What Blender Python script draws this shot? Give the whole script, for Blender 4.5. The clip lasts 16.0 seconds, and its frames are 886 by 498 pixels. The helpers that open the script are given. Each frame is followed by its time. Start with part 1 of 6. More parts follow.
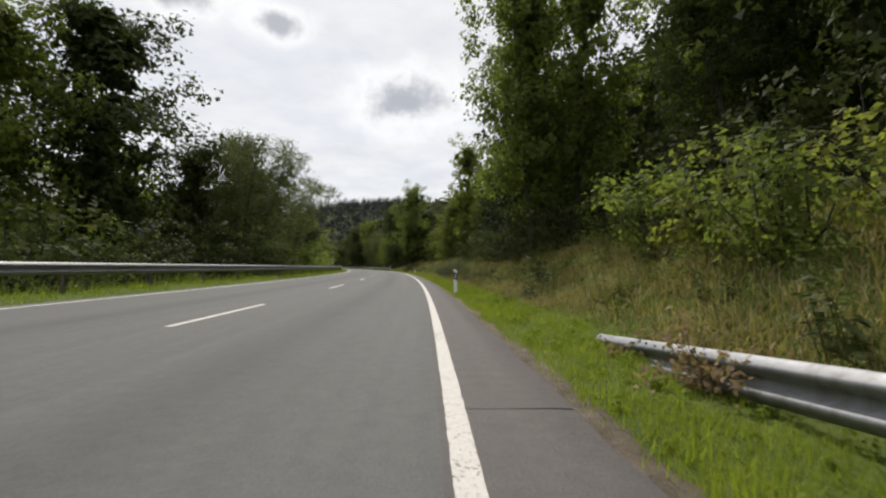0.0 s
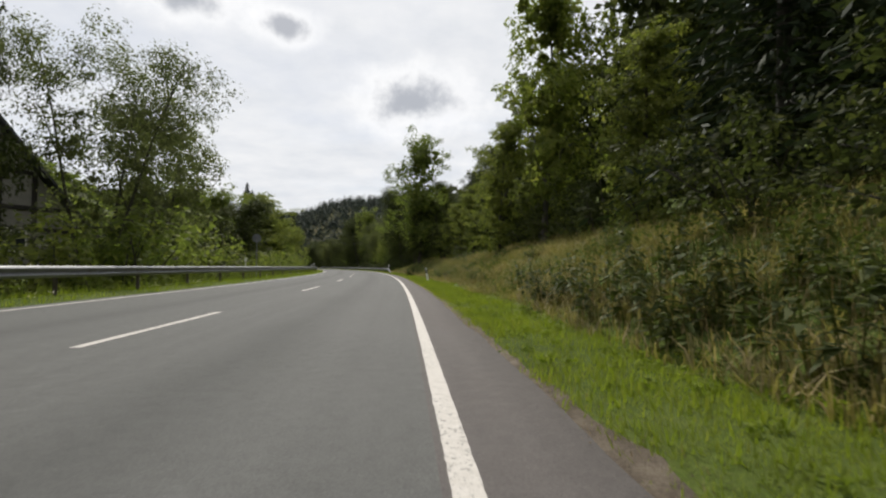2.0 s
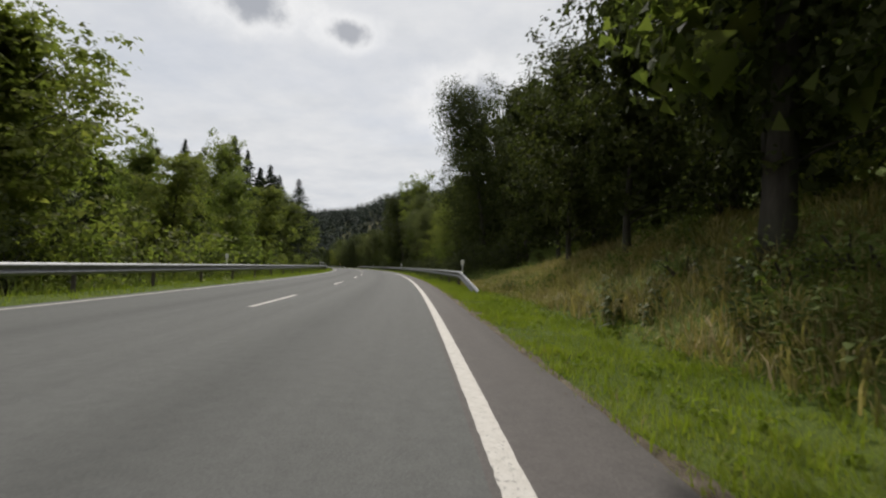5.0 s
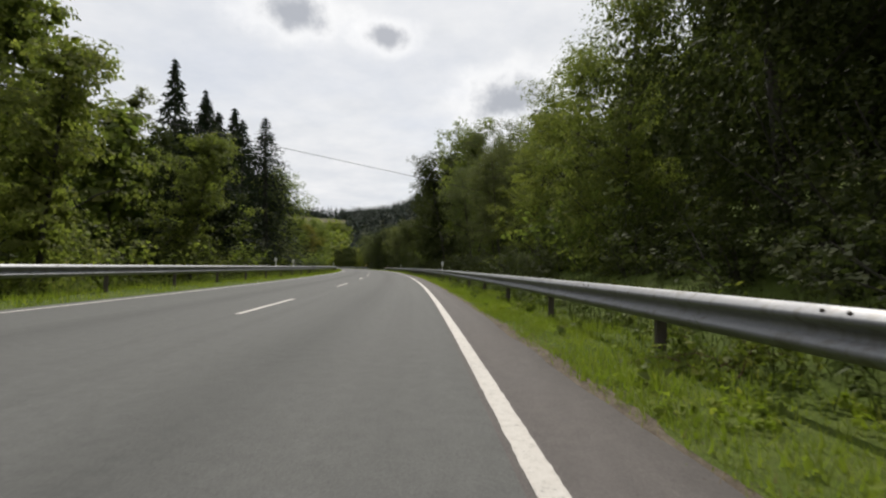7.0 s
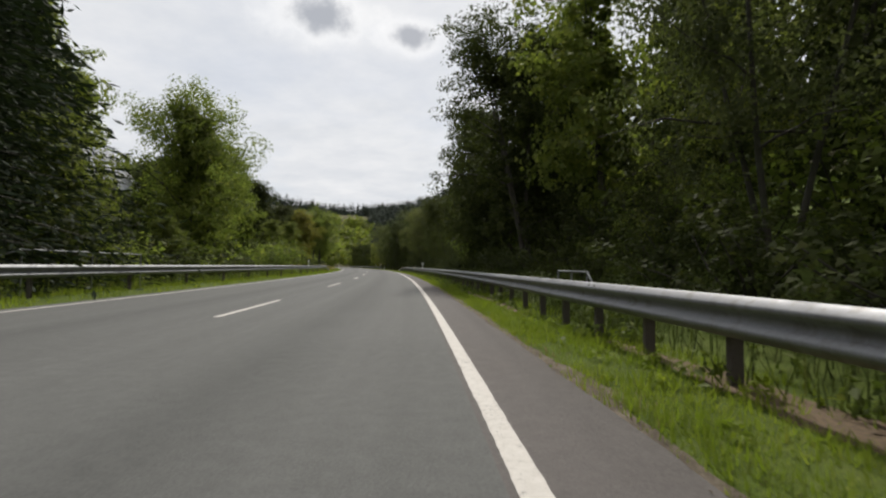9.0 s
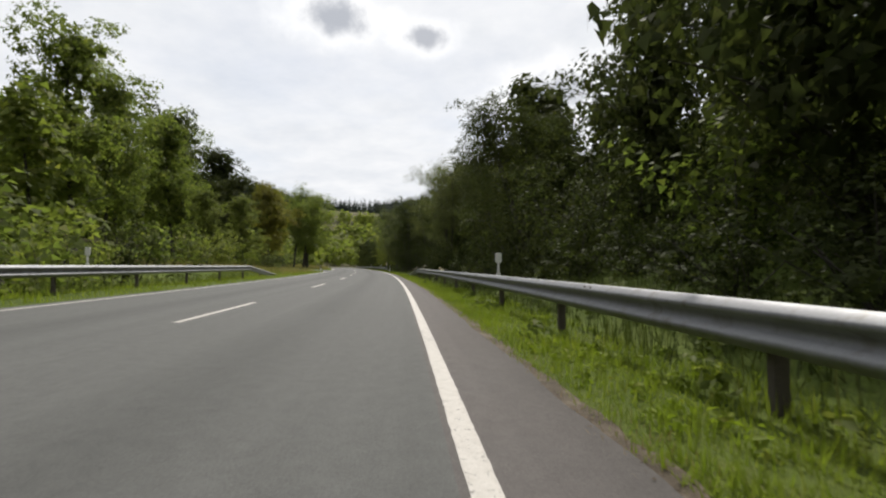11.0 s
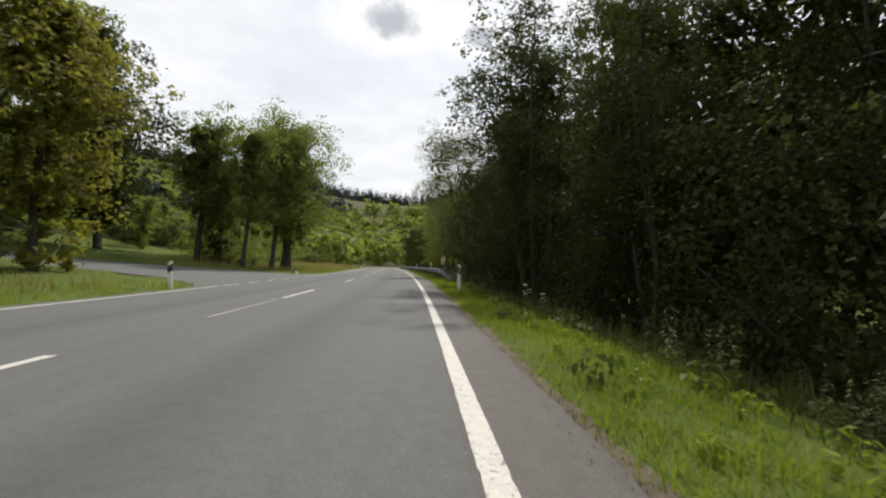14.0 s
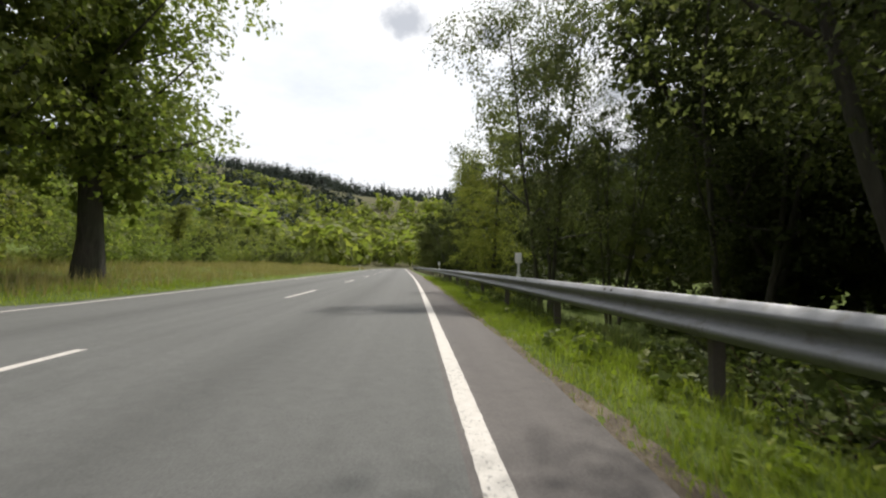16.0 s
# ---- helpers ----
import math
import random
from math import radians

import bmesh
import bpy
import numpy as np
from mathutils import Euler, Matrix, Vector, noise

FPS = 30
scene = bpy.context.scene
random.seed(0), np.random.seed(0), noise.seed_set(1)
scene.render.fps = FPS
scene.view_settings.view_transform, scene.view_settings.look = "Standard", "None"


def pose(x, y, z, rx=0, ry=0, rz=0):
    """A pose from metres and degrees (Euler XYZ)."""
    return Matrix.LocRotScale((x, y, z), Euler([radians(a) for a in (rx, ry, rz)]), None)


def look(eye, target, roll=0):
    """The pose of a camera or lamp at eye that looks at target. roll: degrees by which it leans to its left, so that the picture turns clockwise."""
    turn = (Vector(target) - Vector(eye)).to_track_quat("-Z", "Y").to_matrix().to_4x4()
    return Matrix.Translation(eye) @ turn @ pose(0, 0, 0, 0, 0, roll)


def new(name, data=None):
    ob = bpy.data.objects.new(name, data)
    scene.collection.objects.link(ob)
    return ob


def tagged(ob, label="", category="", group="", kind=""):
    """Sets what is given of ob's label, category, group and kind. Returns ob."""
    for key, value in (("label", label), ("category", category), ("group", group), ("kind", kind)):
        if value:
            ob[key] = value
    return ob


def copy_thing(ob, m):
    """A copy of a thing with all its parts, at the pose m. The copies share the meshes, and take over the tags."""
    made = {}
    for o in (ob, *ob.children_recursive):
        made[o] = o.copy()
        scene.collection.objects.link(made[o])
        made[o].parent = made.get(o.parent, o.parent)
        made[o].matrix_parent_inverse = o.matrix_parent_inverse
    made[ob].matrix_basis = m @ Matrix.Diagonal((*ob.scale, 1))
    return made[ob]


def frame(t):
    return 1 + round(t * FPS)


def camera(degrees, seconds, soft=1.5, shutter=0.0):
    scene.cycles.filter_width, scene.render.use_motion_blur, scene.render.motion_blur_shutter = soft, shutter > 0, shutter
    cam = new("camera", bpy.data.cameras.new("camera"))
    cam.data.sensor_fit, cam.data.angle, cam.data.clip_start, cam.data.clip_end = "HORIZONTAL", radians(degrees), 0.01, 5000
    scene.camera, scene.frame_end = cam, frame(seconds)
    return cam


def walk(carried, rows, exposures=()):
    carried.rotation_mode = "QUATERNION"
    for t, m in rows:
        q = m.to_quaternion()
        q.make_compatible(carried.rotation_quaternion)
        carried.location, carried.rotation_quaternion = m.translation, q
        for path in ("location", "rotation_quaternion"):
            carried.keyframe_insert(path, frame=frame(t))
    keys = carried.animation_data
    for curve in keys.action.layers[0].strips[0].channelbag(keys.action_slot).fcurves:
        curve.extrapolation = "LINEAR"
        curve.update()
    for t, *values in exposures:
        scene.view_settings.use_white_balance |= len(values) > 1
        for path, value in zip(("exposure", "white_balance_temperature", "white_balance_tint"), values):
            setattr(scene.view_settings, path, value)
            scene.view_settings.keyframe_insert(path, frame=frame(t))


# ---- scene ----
cam = camera(84.0, 16.0, soft=2.25, shutter=0.03)
PATH = [
    (0, (-0.351, 13.425, 0.840), (-0.347, 23.418, 1.219), 0.81),
    (0.5, (-0.676, 22.344, 0.840), (-0.409, 32.334, 1.200), -0.10),
    (1, (-1.218, 31.922, 0.840), (-1.543, 41.910, 1.193), 0.45),
    (1.5, (-1.983, 41.192, 0.840), (-2.288, 51.180, 1.199), 0.11),
    (2, (-2.653, 50.708, 0.840), (-2.827, 60.700, 1.207), 0.19),
    (2.5, (-3.596, 59.773, 0.840), (-4.394, 69.734, 1.203), 1.02),
    (3, (-4.708, 69.202, 0.840), (-5.334, 79.177, 1.170), -0.39),
    (3.5, (-5.793, 77.936, 0.840), (-6.534, 87.901, 1.213), 0.57),
    (4, (-7.135, 87.311, 0.840), (-8.143, 97.254, 1.191), 0.60),
    (4.5, (-8.626, 96.397, 0.840), (-9.810, 106.321, 1.193), 0.60),
    (5, (-10.284, 105.453, 0.840), (-11.652, 115.353, 1.195), 0.59),
    (5.5, (-12.109, 114.477, 0.840), (-13.657, 124.350, 1.197), 0.59),
    (6, (-14.097, 123.466, 0.840), (-15.819, 133.310, 1.199), 0.58),
    (6.5, (-16.243, 132.418, 0.840), (-18.135, 142.231, 1.200), 0.58),
    (7, (-18.646, 141.746, 0.840), (-20.776, 151.509, 1.206), 0.40),
    (7.5, (-20.921, 150.400, 0.840), (-23.047, 160.166, 1.181), -0.07),
    (8, (-23.554, 159.268, 0.840), (-25.842, 168.996, 1.198), 0.14),
    (8.5, (-26.179, 167.743, 0.840), (-28.633, 177.430, 1.188), 0.37),
    (9, (-29.079, 176.741, 0.840), (-31.716, 186.381, 1.187), 0.22),
    (9.5, (-31.816, 185.167, 0.840), (-34.180, 194.879, 1.158), -0.48),
    (10, (-34.943, 193.871, 0.840), (-37.504, 203.532, 1.168), -0.27),
    (10.5, (-38.189, 202.531, 0.840), (-40.937, 212.140, 1.178), -0.06),
    (11, (-41.546, 211.149, 0.840), (-44.469, 220.706, 1.189), 0.15),
    (11.5, (-45.004, 219.727, 0.840), (-48.096, 229.231, 1.199), 0.36),
    (12, (-48.563, 228.264, 0.840), (-51.828, 237.709, 1.209), 0.57),
    (12.5, (-52.037, 236.338, 0.840), (-55.466, 245.725, 1.194), 0.59),
    (13, (-56.040, 245.161, 0.840), (-59.622, 254.491, 1.194), -0.09),
    (13.5, (-59.696, 253.280, 0.840), (-63.328, 262.592, 1.166), -0.03),
    (14, (-63.659, 261.410, 0.840), (-67.604, 270.592, 1.179), 0.49),
    (14.5, (-67.626, 269.395, 0.840), (-71.657, 278.541, 1.158), -0.13),
    (15, (-71.728, 277.524, 0.840), (-75.699, 286.696, 1.150), 0.00),
    (15.5, (-75.727, 285.032, 0.840), (-79.966, 294.083, 1.174), -0.46),
    (16, (-79.911, 292.994, 0.840), (-84.138, 302.050, 1.185), 0.17),
]
EXPOSURES = [(0, 0.05), (1.5, 0.05), (2.5, -0.05), (4, -0.32), (6.5, 0.03), (7.2, -0.05), (8, -0.15), (8.7, -0.12), (9.5, 0.05), (12, 0.12), (14, 0.2), (16, 0.38)]
walk(cam, [(t, look(eye, target, roll)) for t, eye, target, roll in PATH], EXPOSURES)

# ---------------------------------------------------------------- road line
# s runs along the right edge line, u to its right, z up; KAPPA is the bend per kilometre every 40 m
KAPPA = [2.2396, 1.8421, 1.4522, 2.0478, 1.827, 1.7056, 1.2253, 1.5683, 0.9004, 0.4365, 0.0195, -0.3671, -0.7389, -0.9, -0.6, 0.0]
S_LINE = np.arange(-120.0, 1000.1, 1.0)
_kap = np.interp(S_LINE, np.arange(-20.0, -20 + 40 * len(KAPPA), 40.0), KAPPA) / 1000
_psi = np.concatenate([[0], np.cumsum((_kap[1:] + _kap[:-1]) / 2)])
_i0 = 120
_psi -= _psi[_i0]
_mid = (_psi[1:] + _psi[:-1]) / 2
_x = np.concatenate([[0], np.cumsum(-np.sin(_mid))])
_y = np.concatenate([[0], np.cumsum(np.cos(_mid))])
_x -= _x[_i0]
_y -= _y[_i0]
CENTRE, LEFT = -3.601, -7.617


def bend(s):
    return np.interp(s, S_LINE, _psi)


def plan(s, u):
    q = bend(s)
    return np.interp(s, S_LINE, _x) + u * np.cos(q), np.interp(s, S_LINE, _y) + u * np.sin(q)


def step(a, b, v):
    w = np.clip((np.asarray(v, float) - a) / (b - a), 0, 1)
    return w * w * (3 - 2 * w)


def wob(s, u, scale, seed=0.0):
    """Smooth unevenness, about -1 to 1."""
    a, b = s / scale + seed, u / scale + seed * 1.7
    return (np.sin(a * 1.9 + 1.3 * np.sin(b * 1.1)) + np.sin(b * 2.3 + 1.7 * np.sin(a * 0.8 + 2)) + np.sin((a + b) * 1.3 + 0.5)) / 3


def land(s, u):
    """Height of the ground."""
    s, u = np.broadcast_arrays(np.asarray(s, float), np.asarray(u, float))
    bank = np.interp(u, [0.6, 0.75, 2.4, 3.2, 5, 9, 16, 30, 70, 140, 320], [-0.06, -0.03, -0.04, 0.25, 1.3, 2.35, 5, 11, 34, 70, 110])
    shelf = np.interp(u, [0.6, 0.75, 1.6, 2.6, 4, 7, 12, 30, 70, 140, 320], [-0.06, -0.03, -0.06, -0.05, 0.25, 0.9, 2.0, 7, 26, 60, 100])
    drop = np.interp(u, [0.6, 0.75, 1.6, 2.8, 4.5, 8, 30, 60, 120, 320], [-0.06, -0.03, -0.07, -0.35, -1.0, -1.6, -1.2, 4, 40, 80])
    a, c = step(112, 132, s), step(228, 250, s)
    right = (bank * (1 - a) + shelf * a) * (1 - c) + drop * c
    fall = np.interp(-u, [8.0, 8.15, 9.6, 10.6, 14, 20, 60, 110, 200, 320], [-0.06, 0.0, 0.06, -0.1, -0.9, -1.3, 0.5, 14, 60, 95])
    rise = np.interp(-u, [8.0, 8.15, 10, 16, 22, 34, 60, 110, 200, 320], [-0.06, 0.02, 0.12, 0.5, 0.95, 3.0, 10, 34, 75, 110])
    c = step(244, 262, s)
    left = fall * (1 - c) + rise * c
    road = np.full(s.shape, -0.06)
    z = np.where(u > 0.6, right, np.where(u < -8.0, left, road))
    z = z * (1 - step(430, 640, s) * np.where(u > 0, 0.35, 0.55)) + step(470, 760, s) * 58
    soft = step(0.9, 4, u) + step(8.4, 12, -u)
    z = z + soft * (0.10 * wob(s, u, 2.2) + 0.35 * wob(s, u, 11.0, 3) * step(3, 9, np.maximum(u, -u - 8)))
    near = np.interp(-u, [8.0, 9.4, 12.2, 17, 26, 70], [288.6, 292.6, 296, 299, 301, 303])
    beyond = np.interp(-u, [8.0, 9.0, 10.4, 13, 19, 70], [319, 315.5, 313.9, 314.6, 315.4, 313])
    cut = (u < -8.0) & (u > -72) & (s > near - 0.3) & (s < beyond + 0.3)
    return np.where(cut, side_level(u) - 0.09, z)


def side_level(u):
    """Height of the side road."""
    return np.interp(-np.asarray(u, float), [8.0, 10, 16, 22, 34, 60, 80], [-0.003, 0.05, 0.38, 0.75, 1.8, 5.5, 9.0])


def spot(s, u, dz=0.0):
    x, y = plan(s, u)
    return float(x), float(y), float(land(s, u)) + dz


# ---------------------------------------------------------------- sky and sun
SUN_AZ = math.radians(-10)      # clockwise from +y
SUN_EL = math.radians(48)
world = bpy.data.worlds.new("sky")
scene.world = world
world.use_nodes = True
wn, wl = world.node_tree.nodes, world.node_tree.links
wn.clear()


def wnode(kind, **kw):
    n = wn.new(kind)
    for key, v in kw.items():
        n.inputs[key].default_value = v
    return n


sky = wn.new("ShaderNodeTexSky")
sky.sky_type, sky.sun_disc = "NISHITA", False
sky.sun_elevation, sky.sun_rotation = SUN_EL, SUN_AZ
sky.altitude, sky.dust_density = 400, 2.0
coord = wn.new("ShaderNodeTexCoord")
sep = wn.new("ShaderNodeSeparateXYZ")
wl.new(coord.outputs["Generated"], sep.inputs[0])


def wmath(op, a, b=None, clamp=False):
    n = wn.new("ShaderNodeMath")
    n.operation, n.use_clamp = op, clamp
    for i, v in enumerate((a, b)):
        if v is None:
            continue
        if isinstance(v, (int, float)):
            n.inputs[i].default_value = v
        else:
            wl.new(v, n.inputs[i])
    return n.outputs[0]


# cloud sheet: the direction laid on a flat ceiling
zz = wmath("ADD", wmath("MAXIMUM", sep.outputs[2], 0.0), 0.12)
flat = wn.new("ShaderNodeCombineXYZ")
wl.new(wmath("DIVIDE", sep.outputs[0], zz), flat.inputs[0])
wl.new(wmath("DIVIDE", sep.outputs[1], zz), flat.inputs[1])
big = wnode("ShaderNodeTexNoise", Scale=0.9, Detail=7.0, Roughness=0.55)
wl.new(flat.outputs[0], big.inputs["Vector"])
fine = wnode("ShaderNodeTexNoise", Scale=2.6, Detail=8.0, Roughness=0.62)
wl.new(flat.outputs[0], fine.inputs["Vector"])
warp = wnode("ShaderNodeTexNoise", Scale=13.0, Detail=8.0, Roughness=0.62)
wl.new(coord.outputs["Generated"], warp.inputs["Vector"])
cover = wn.new("ShaderNodeMapRange")
for key, v in ((1, 0.30), (2, 0.52), (3, 0.72), (4, 1.0)):
    cover.inputs[key].default_value = v
wl.new(big.outputs["Fac"], cover.inputs[0])
cloud_colour = wn.new("ShaderNodeValToRGB")
ramp = cloud_colour.color_ramp
ramp.elements[0].position, ramp.elements[0].color = 0.30, (7.3, 7.55, 8.0, 1)
ramp.elements[1].position, ramp.elements[1].color = 0.70, (9.0, 9.05, 9.2, 1)
wl.new(fine.outputs["Fac"], cloud_colour.inputs[0])
mix = wn.new("ShaderNodeMix")
mix.data_type = "RGBA"
wl.new(cover.outputs[0], mix.inputs["Factor"])
wl.new(sky.outputs[0], mix.inputs["A"])
wl.new(cloud_colour.outputs[0], mix.inputs["B"])
last = mix.outputs["Result"]


def small_cloud(last, az, el, wide, high, dark, rim):
    """One small grey cloud with a bright rim, at a bearing (left of +y) and height in degrees."""
    a, e = radians(az), radians(el)
    mid = Vector((-math.sin(a) * math.cos(e), math.cos(a) * math.cos(e), math.sin(e)))
    right = Vector((math.cos(a), math.sin(a), 0))
    up = right.cross(mid)

    def along(v, k):
        d = wn.new("ShaderNodeVectorMath")
        d.operation = "DOT_PRODUCT"
        wl.new(coord.outputs["Generated"], d.inputs[0])
        d.inputs[1].default_value = v * k
        return d.outputs["Value"]

    p = wmath("POWER", along(right, 1 / math.tan(radians(wide)) if wide else 1), 2.0)
    q = wmath("POWER", wmath("SUBTRACT", along(up, 1 / math.tan(radians(high))), 0.0), 2.0)
    r = wmath("ADD", wmath("SQRT", wmath("ADD", p, q)), wmath("MULTIPLY", wmath("SUBTRACT", warp.outputs["Fac"], 0.5), 1.9))
    front = wmath("GREATER_THAN", along(mid, 1.0), 0.5)
    for inner, outer, colour, amount in ((0.7, 1.75, rim, 0.5), (0.3, 1.05, dark, 0.85)):
        m = wn.new("ShaderNodeMapRange")
        m.interpolation_type = "SMOOTHSTEP"
        m.inputs[1].default_value, m.inputs[2].default_value = inner, outer
        m.inputs[3].default_value, m.inputs[4].default_value = amount, 0.0
        wl.new(r, m.inputs[0])
        x = wn.new("ShaderNodeMix")
        x.data_type = "RGBA"
        wl.new(wmath("MULTIPLY", m.outputs[0], front), x.inputs["Factor"])
        wl.new(last, x.inputs["A"])
        x.inputs["B"].default_value = (*colour, 1)
        last = x.outputs["Result"]
    return last


GREY, RIM = (3.9, 4.15, 4.7), (11.5, 11.4, 11.3)
last = small_cloud(last, 4.2, 18.9, 5.4, 3.0, GREY, RIM)
last = small_cloud(last, 18.8, 25.3, 2.9, 1.5, (4.2, 4.4, 4.9), RIM)
last = small_cloud(last, 30.0, 26.6, 4.4, 2.4, GREY, RIM)
back = wn.new("ShaderNodeBackground")
back.inputs["Strength"].default_value = 0.1
wl.new(last, back.inputs["Color"])
out = wn.new("ShaderNodeOutputWorld")
wl.new(back.outputs[0], out.inputs[0])

sun = new("sun", bpy.data.lights.new("sun", "SUN"))
sun.data.energy, sun.data.angle, sun.data.color = 3.7, radians(1.2), (1.0, 0.95, 0.87)
_sd = Vector((math.sin(SUN_AZ) * math.cos(SUN_EL), math.cos(SUN_AZ) * math.cos(SUN_EL), math.sin(SUN_EL)))
sun.matrix_world = look(_sd * 300, (0, 0, 0))


# ---------------------------------------------------------------- materials
class Mat:
    """A small builder for node materials."""

    def __init__(self, name):
        self.m = bpy.data.materials.new(name)
        self.m.use_nodes = True
        self.n, self.l = self.m.node_tree.nodes, self.m.node_tree.links
        self.b = self.n["Principled BSDF"]
        self.co = self.n.new("ShaderNodeTexCoord")

    def put(self, value, socket):
        if isinstance(value, bpy.types.NodeSocket):
            self.l.new(value, socket)
        elif isinstance(value, tuple) and len(value) == 3 and socket.type == "RGBA":
            socket.default_value = (*value, 1)
        else:
            socket.default_value = value

    def noise(self, scale, detail=4.0, rough=0.55, vec=None, stretch=None):
        n = self.n.new("ShaderNodeTexNoise")
        n.inputs["Scale"].default_value, n.inputs["Detail"].default_value, n.inputs["Roughness"].default_value = scale, detail, rough
        v = vec or self.co.outputs["Object"]
        if stretch:
            k = self.n.new("ShaderNodeMapping")
            k.inputs["Scale"].default_value = stretch
            self.l.new(v, k.inputs[0])
            v = k.outputs[0]
        self.l.new(v, n.inputs["Vector"])
        return n.outputs["Fac"]

    def ramp(self, fac, *stops):
        n = self.n.new("ShaderNodeValToRGB")
        e = n.color_ramp.elements
        while len(e) < len(stops):
            e.new(0.5)
        for el, (pos, col) in zip(e, stops):
            el.position, el.color = pos, (*col, 1) if len(col) == 3 else col
        self.l.new(fac, n.inputs[0])
        return n.outputs["Color"]

    def mix(self, fac, a, b, blend="MIX"):
        n = self.n.new("ShaderNodeMix")
        n.data_type, n.blend_type = "RGBA", blend
        self.put(fac, n.inputs["Factor"])
        self.put(a, n.inputs["A"])
        self.put(b, n.inputs["B"])
        return n.outputs["Result"]

    def span(self, v, a, b, c=0.0, d=1.0):
        n = self.n.new("ShaderNodeMapRange")
        for i, k in enumerate((a, b, c, d)):
            n.inputs[i + 1].default_value = k
        self.l.new(v, n.inputs[0])
        return n.outputs[0]

    def bump(self, height, strength=0.3, distance=0.01):
        n = self.n.new("ShaderNodeBump")
        n.inputs["Strength"].default_value, n.inputs["Distance"].default_value = strength, distance
        self.l.new(height, n.inputs["Height"])
        self.l.new(n.outputs[0], self.b.inputs["Normal"])

    def set(self, **kw):
        for key, v in kw.items():
            self.put(v, self.b.inputs[key.replace("_", " ")])
        return self


def asphalt(name, low, high, warm):
    k = Mat(name)
    uv = k.co.outputs["UV"]
    grain = k.noise(260, 3, 0.7)
    blot = k.noise(0.55, 5, 0.6)
    streak = k.noise(1.0, 4, 0.6, uv, (2.6, 0.035, 1))
    patch = k.noise(0.09, 3, 0.5, uv, (1.0, 0.3, 1))
    base = k.ramp(k.mix(0.5, blot, streak), (0.3, low), (0.7, high))
    base = k.mix(k.span(patch, 0.35, 0.7, 0.0, 0.45), base, warm)
    across = k.n.new("ShaderNodeSeparateXYZ")
    k.l.new(uv, across.inputs[0])
    track = k.n.new("ShaderNodeMath")
    track.operation = "PINGPONG"
    track.inputs[1].default_value = 1.75
    k.l.new(across.outputs[0], track.inputs[0])
    oil = k.mix(0.35, k.span(track.outputs[0], 0.9, 1.75, 0.0, 1.0), streak)
    base = k.mix(k.span(oil, 0.35, 0.8, 0.0, 0.55), base, tuple(c * 0.80 for c in low))
    speck = k.ramp(grain, (0.30, (0.50, 0.50, 0.50)), (0.62, (1.32, 1.32, 1.30)))
    base = k.mix(0.6, base, speck, "MULTIPLY")
    stone = k.ramp(k.noise(62, 4, 0.75), (0.36, (0.70, 0.70, 0.70)), (0.52, (1.0, 1.0, 1.0)), (0.66, (1.30, 1.30, 1.29)))
    base = k.mix(0.65, base, stone, "MULTIPLY")
    mottle = k.ramp(k.noise(7.5, 6, 0.7), (0.32, (0.86, 0.86, 0.86)), (0.68, (1.12, 1.12, 1.12)))
    base = k.mix(0.8, base, mottle, "MULTIPLY")
    k.set(Base_Color=base, Roughness=k.span(blot, 0.3, 0.7, 0.82, 0.95), Specular_IOR_Level=0.25)
    k.bump(grain, 0.5, 0.004)
    return k.m


M_ROAD = asphalt("asphalt", (0.090, 0.0905, 0.087), (0.129, 0.1295, 0.125), (0.117, 0.114, 0.109))
M_SHOULDER = asphalt("shoulder_asphalt", (0.088, 0.080, 0.077), (0.135, 0.122, 0.116), (0.118, 0.103, 0.096))


def paint():
    k = Mat("road_paint")
    wear = k.noise(14, 6, 0.7)
    fine = k.noise(120, 3, 0.7)
    col = k.ramp(k.mix(0.45, wear, fine), (0.33, (0.15, 0.14, 0.13)), (0.42, (0.46, 0.43, 0.39)), (0.7, (0.60, 0.57, 0.53)))
    pits = k.noise(34, 5, 0.65)
    area = k.noise(0.8, 4, 0.6)
    holes = k.span(k.mix(0.25, pits, area), 0.575, 0.61, 0.0, 0.85)
    col = k.mix(holes, col, (0.13, 0.125, 0.12))
    k.set(Base_Color=col, Roughness=0.75)
    k.bump(fine, 0.4, 0.003)
    return k.m


M_PAINT = paint()


def soil():
    k = Mat("ground_grass")
    a, b, c = k.noise(0.35, 5, 0.6), k.noise(7, 6, 0.7), k.noise(45, 4, 0.7)
    col = k.ramp(k.mix(0.5, a, b), (0.30, (0.040, 0.055, 0.012)), (0.46, (0.078, 0.112, 0.020)), (0.60, (0.110, 0.140, 0.032)), (0.76, (0.130, 0.112, 0.050)))
    col = k.mix(k.span(c, 0.50, 0.68, 0, 0.7), col, (0.040, 0.032, 0.017))
    col = k.mix(k.span(k.noise(130, 3, 0.7), 0.55, 0.7, 0, 0.6), col, (0.11, 0.15, 0.03))
    fleck = k.ramp(k.noise(210, 3, 0.75), (0.34, (0.45, 0.45, 0.42)), (0.5, (1.0, 1.0, 1.0)), (0.66, (1.7, 1.65, 1.5)))
    col = k.mix(0.9, col, fleck, "MULTIPLY")
    k.set(Base_Color=col, Roughness=0.95, Specular_IOR_Level=0.1)
    k.bump(k.mix(0.5, b, c), 0.9, 0.05)
    return k.m


M_GROUND = soil()


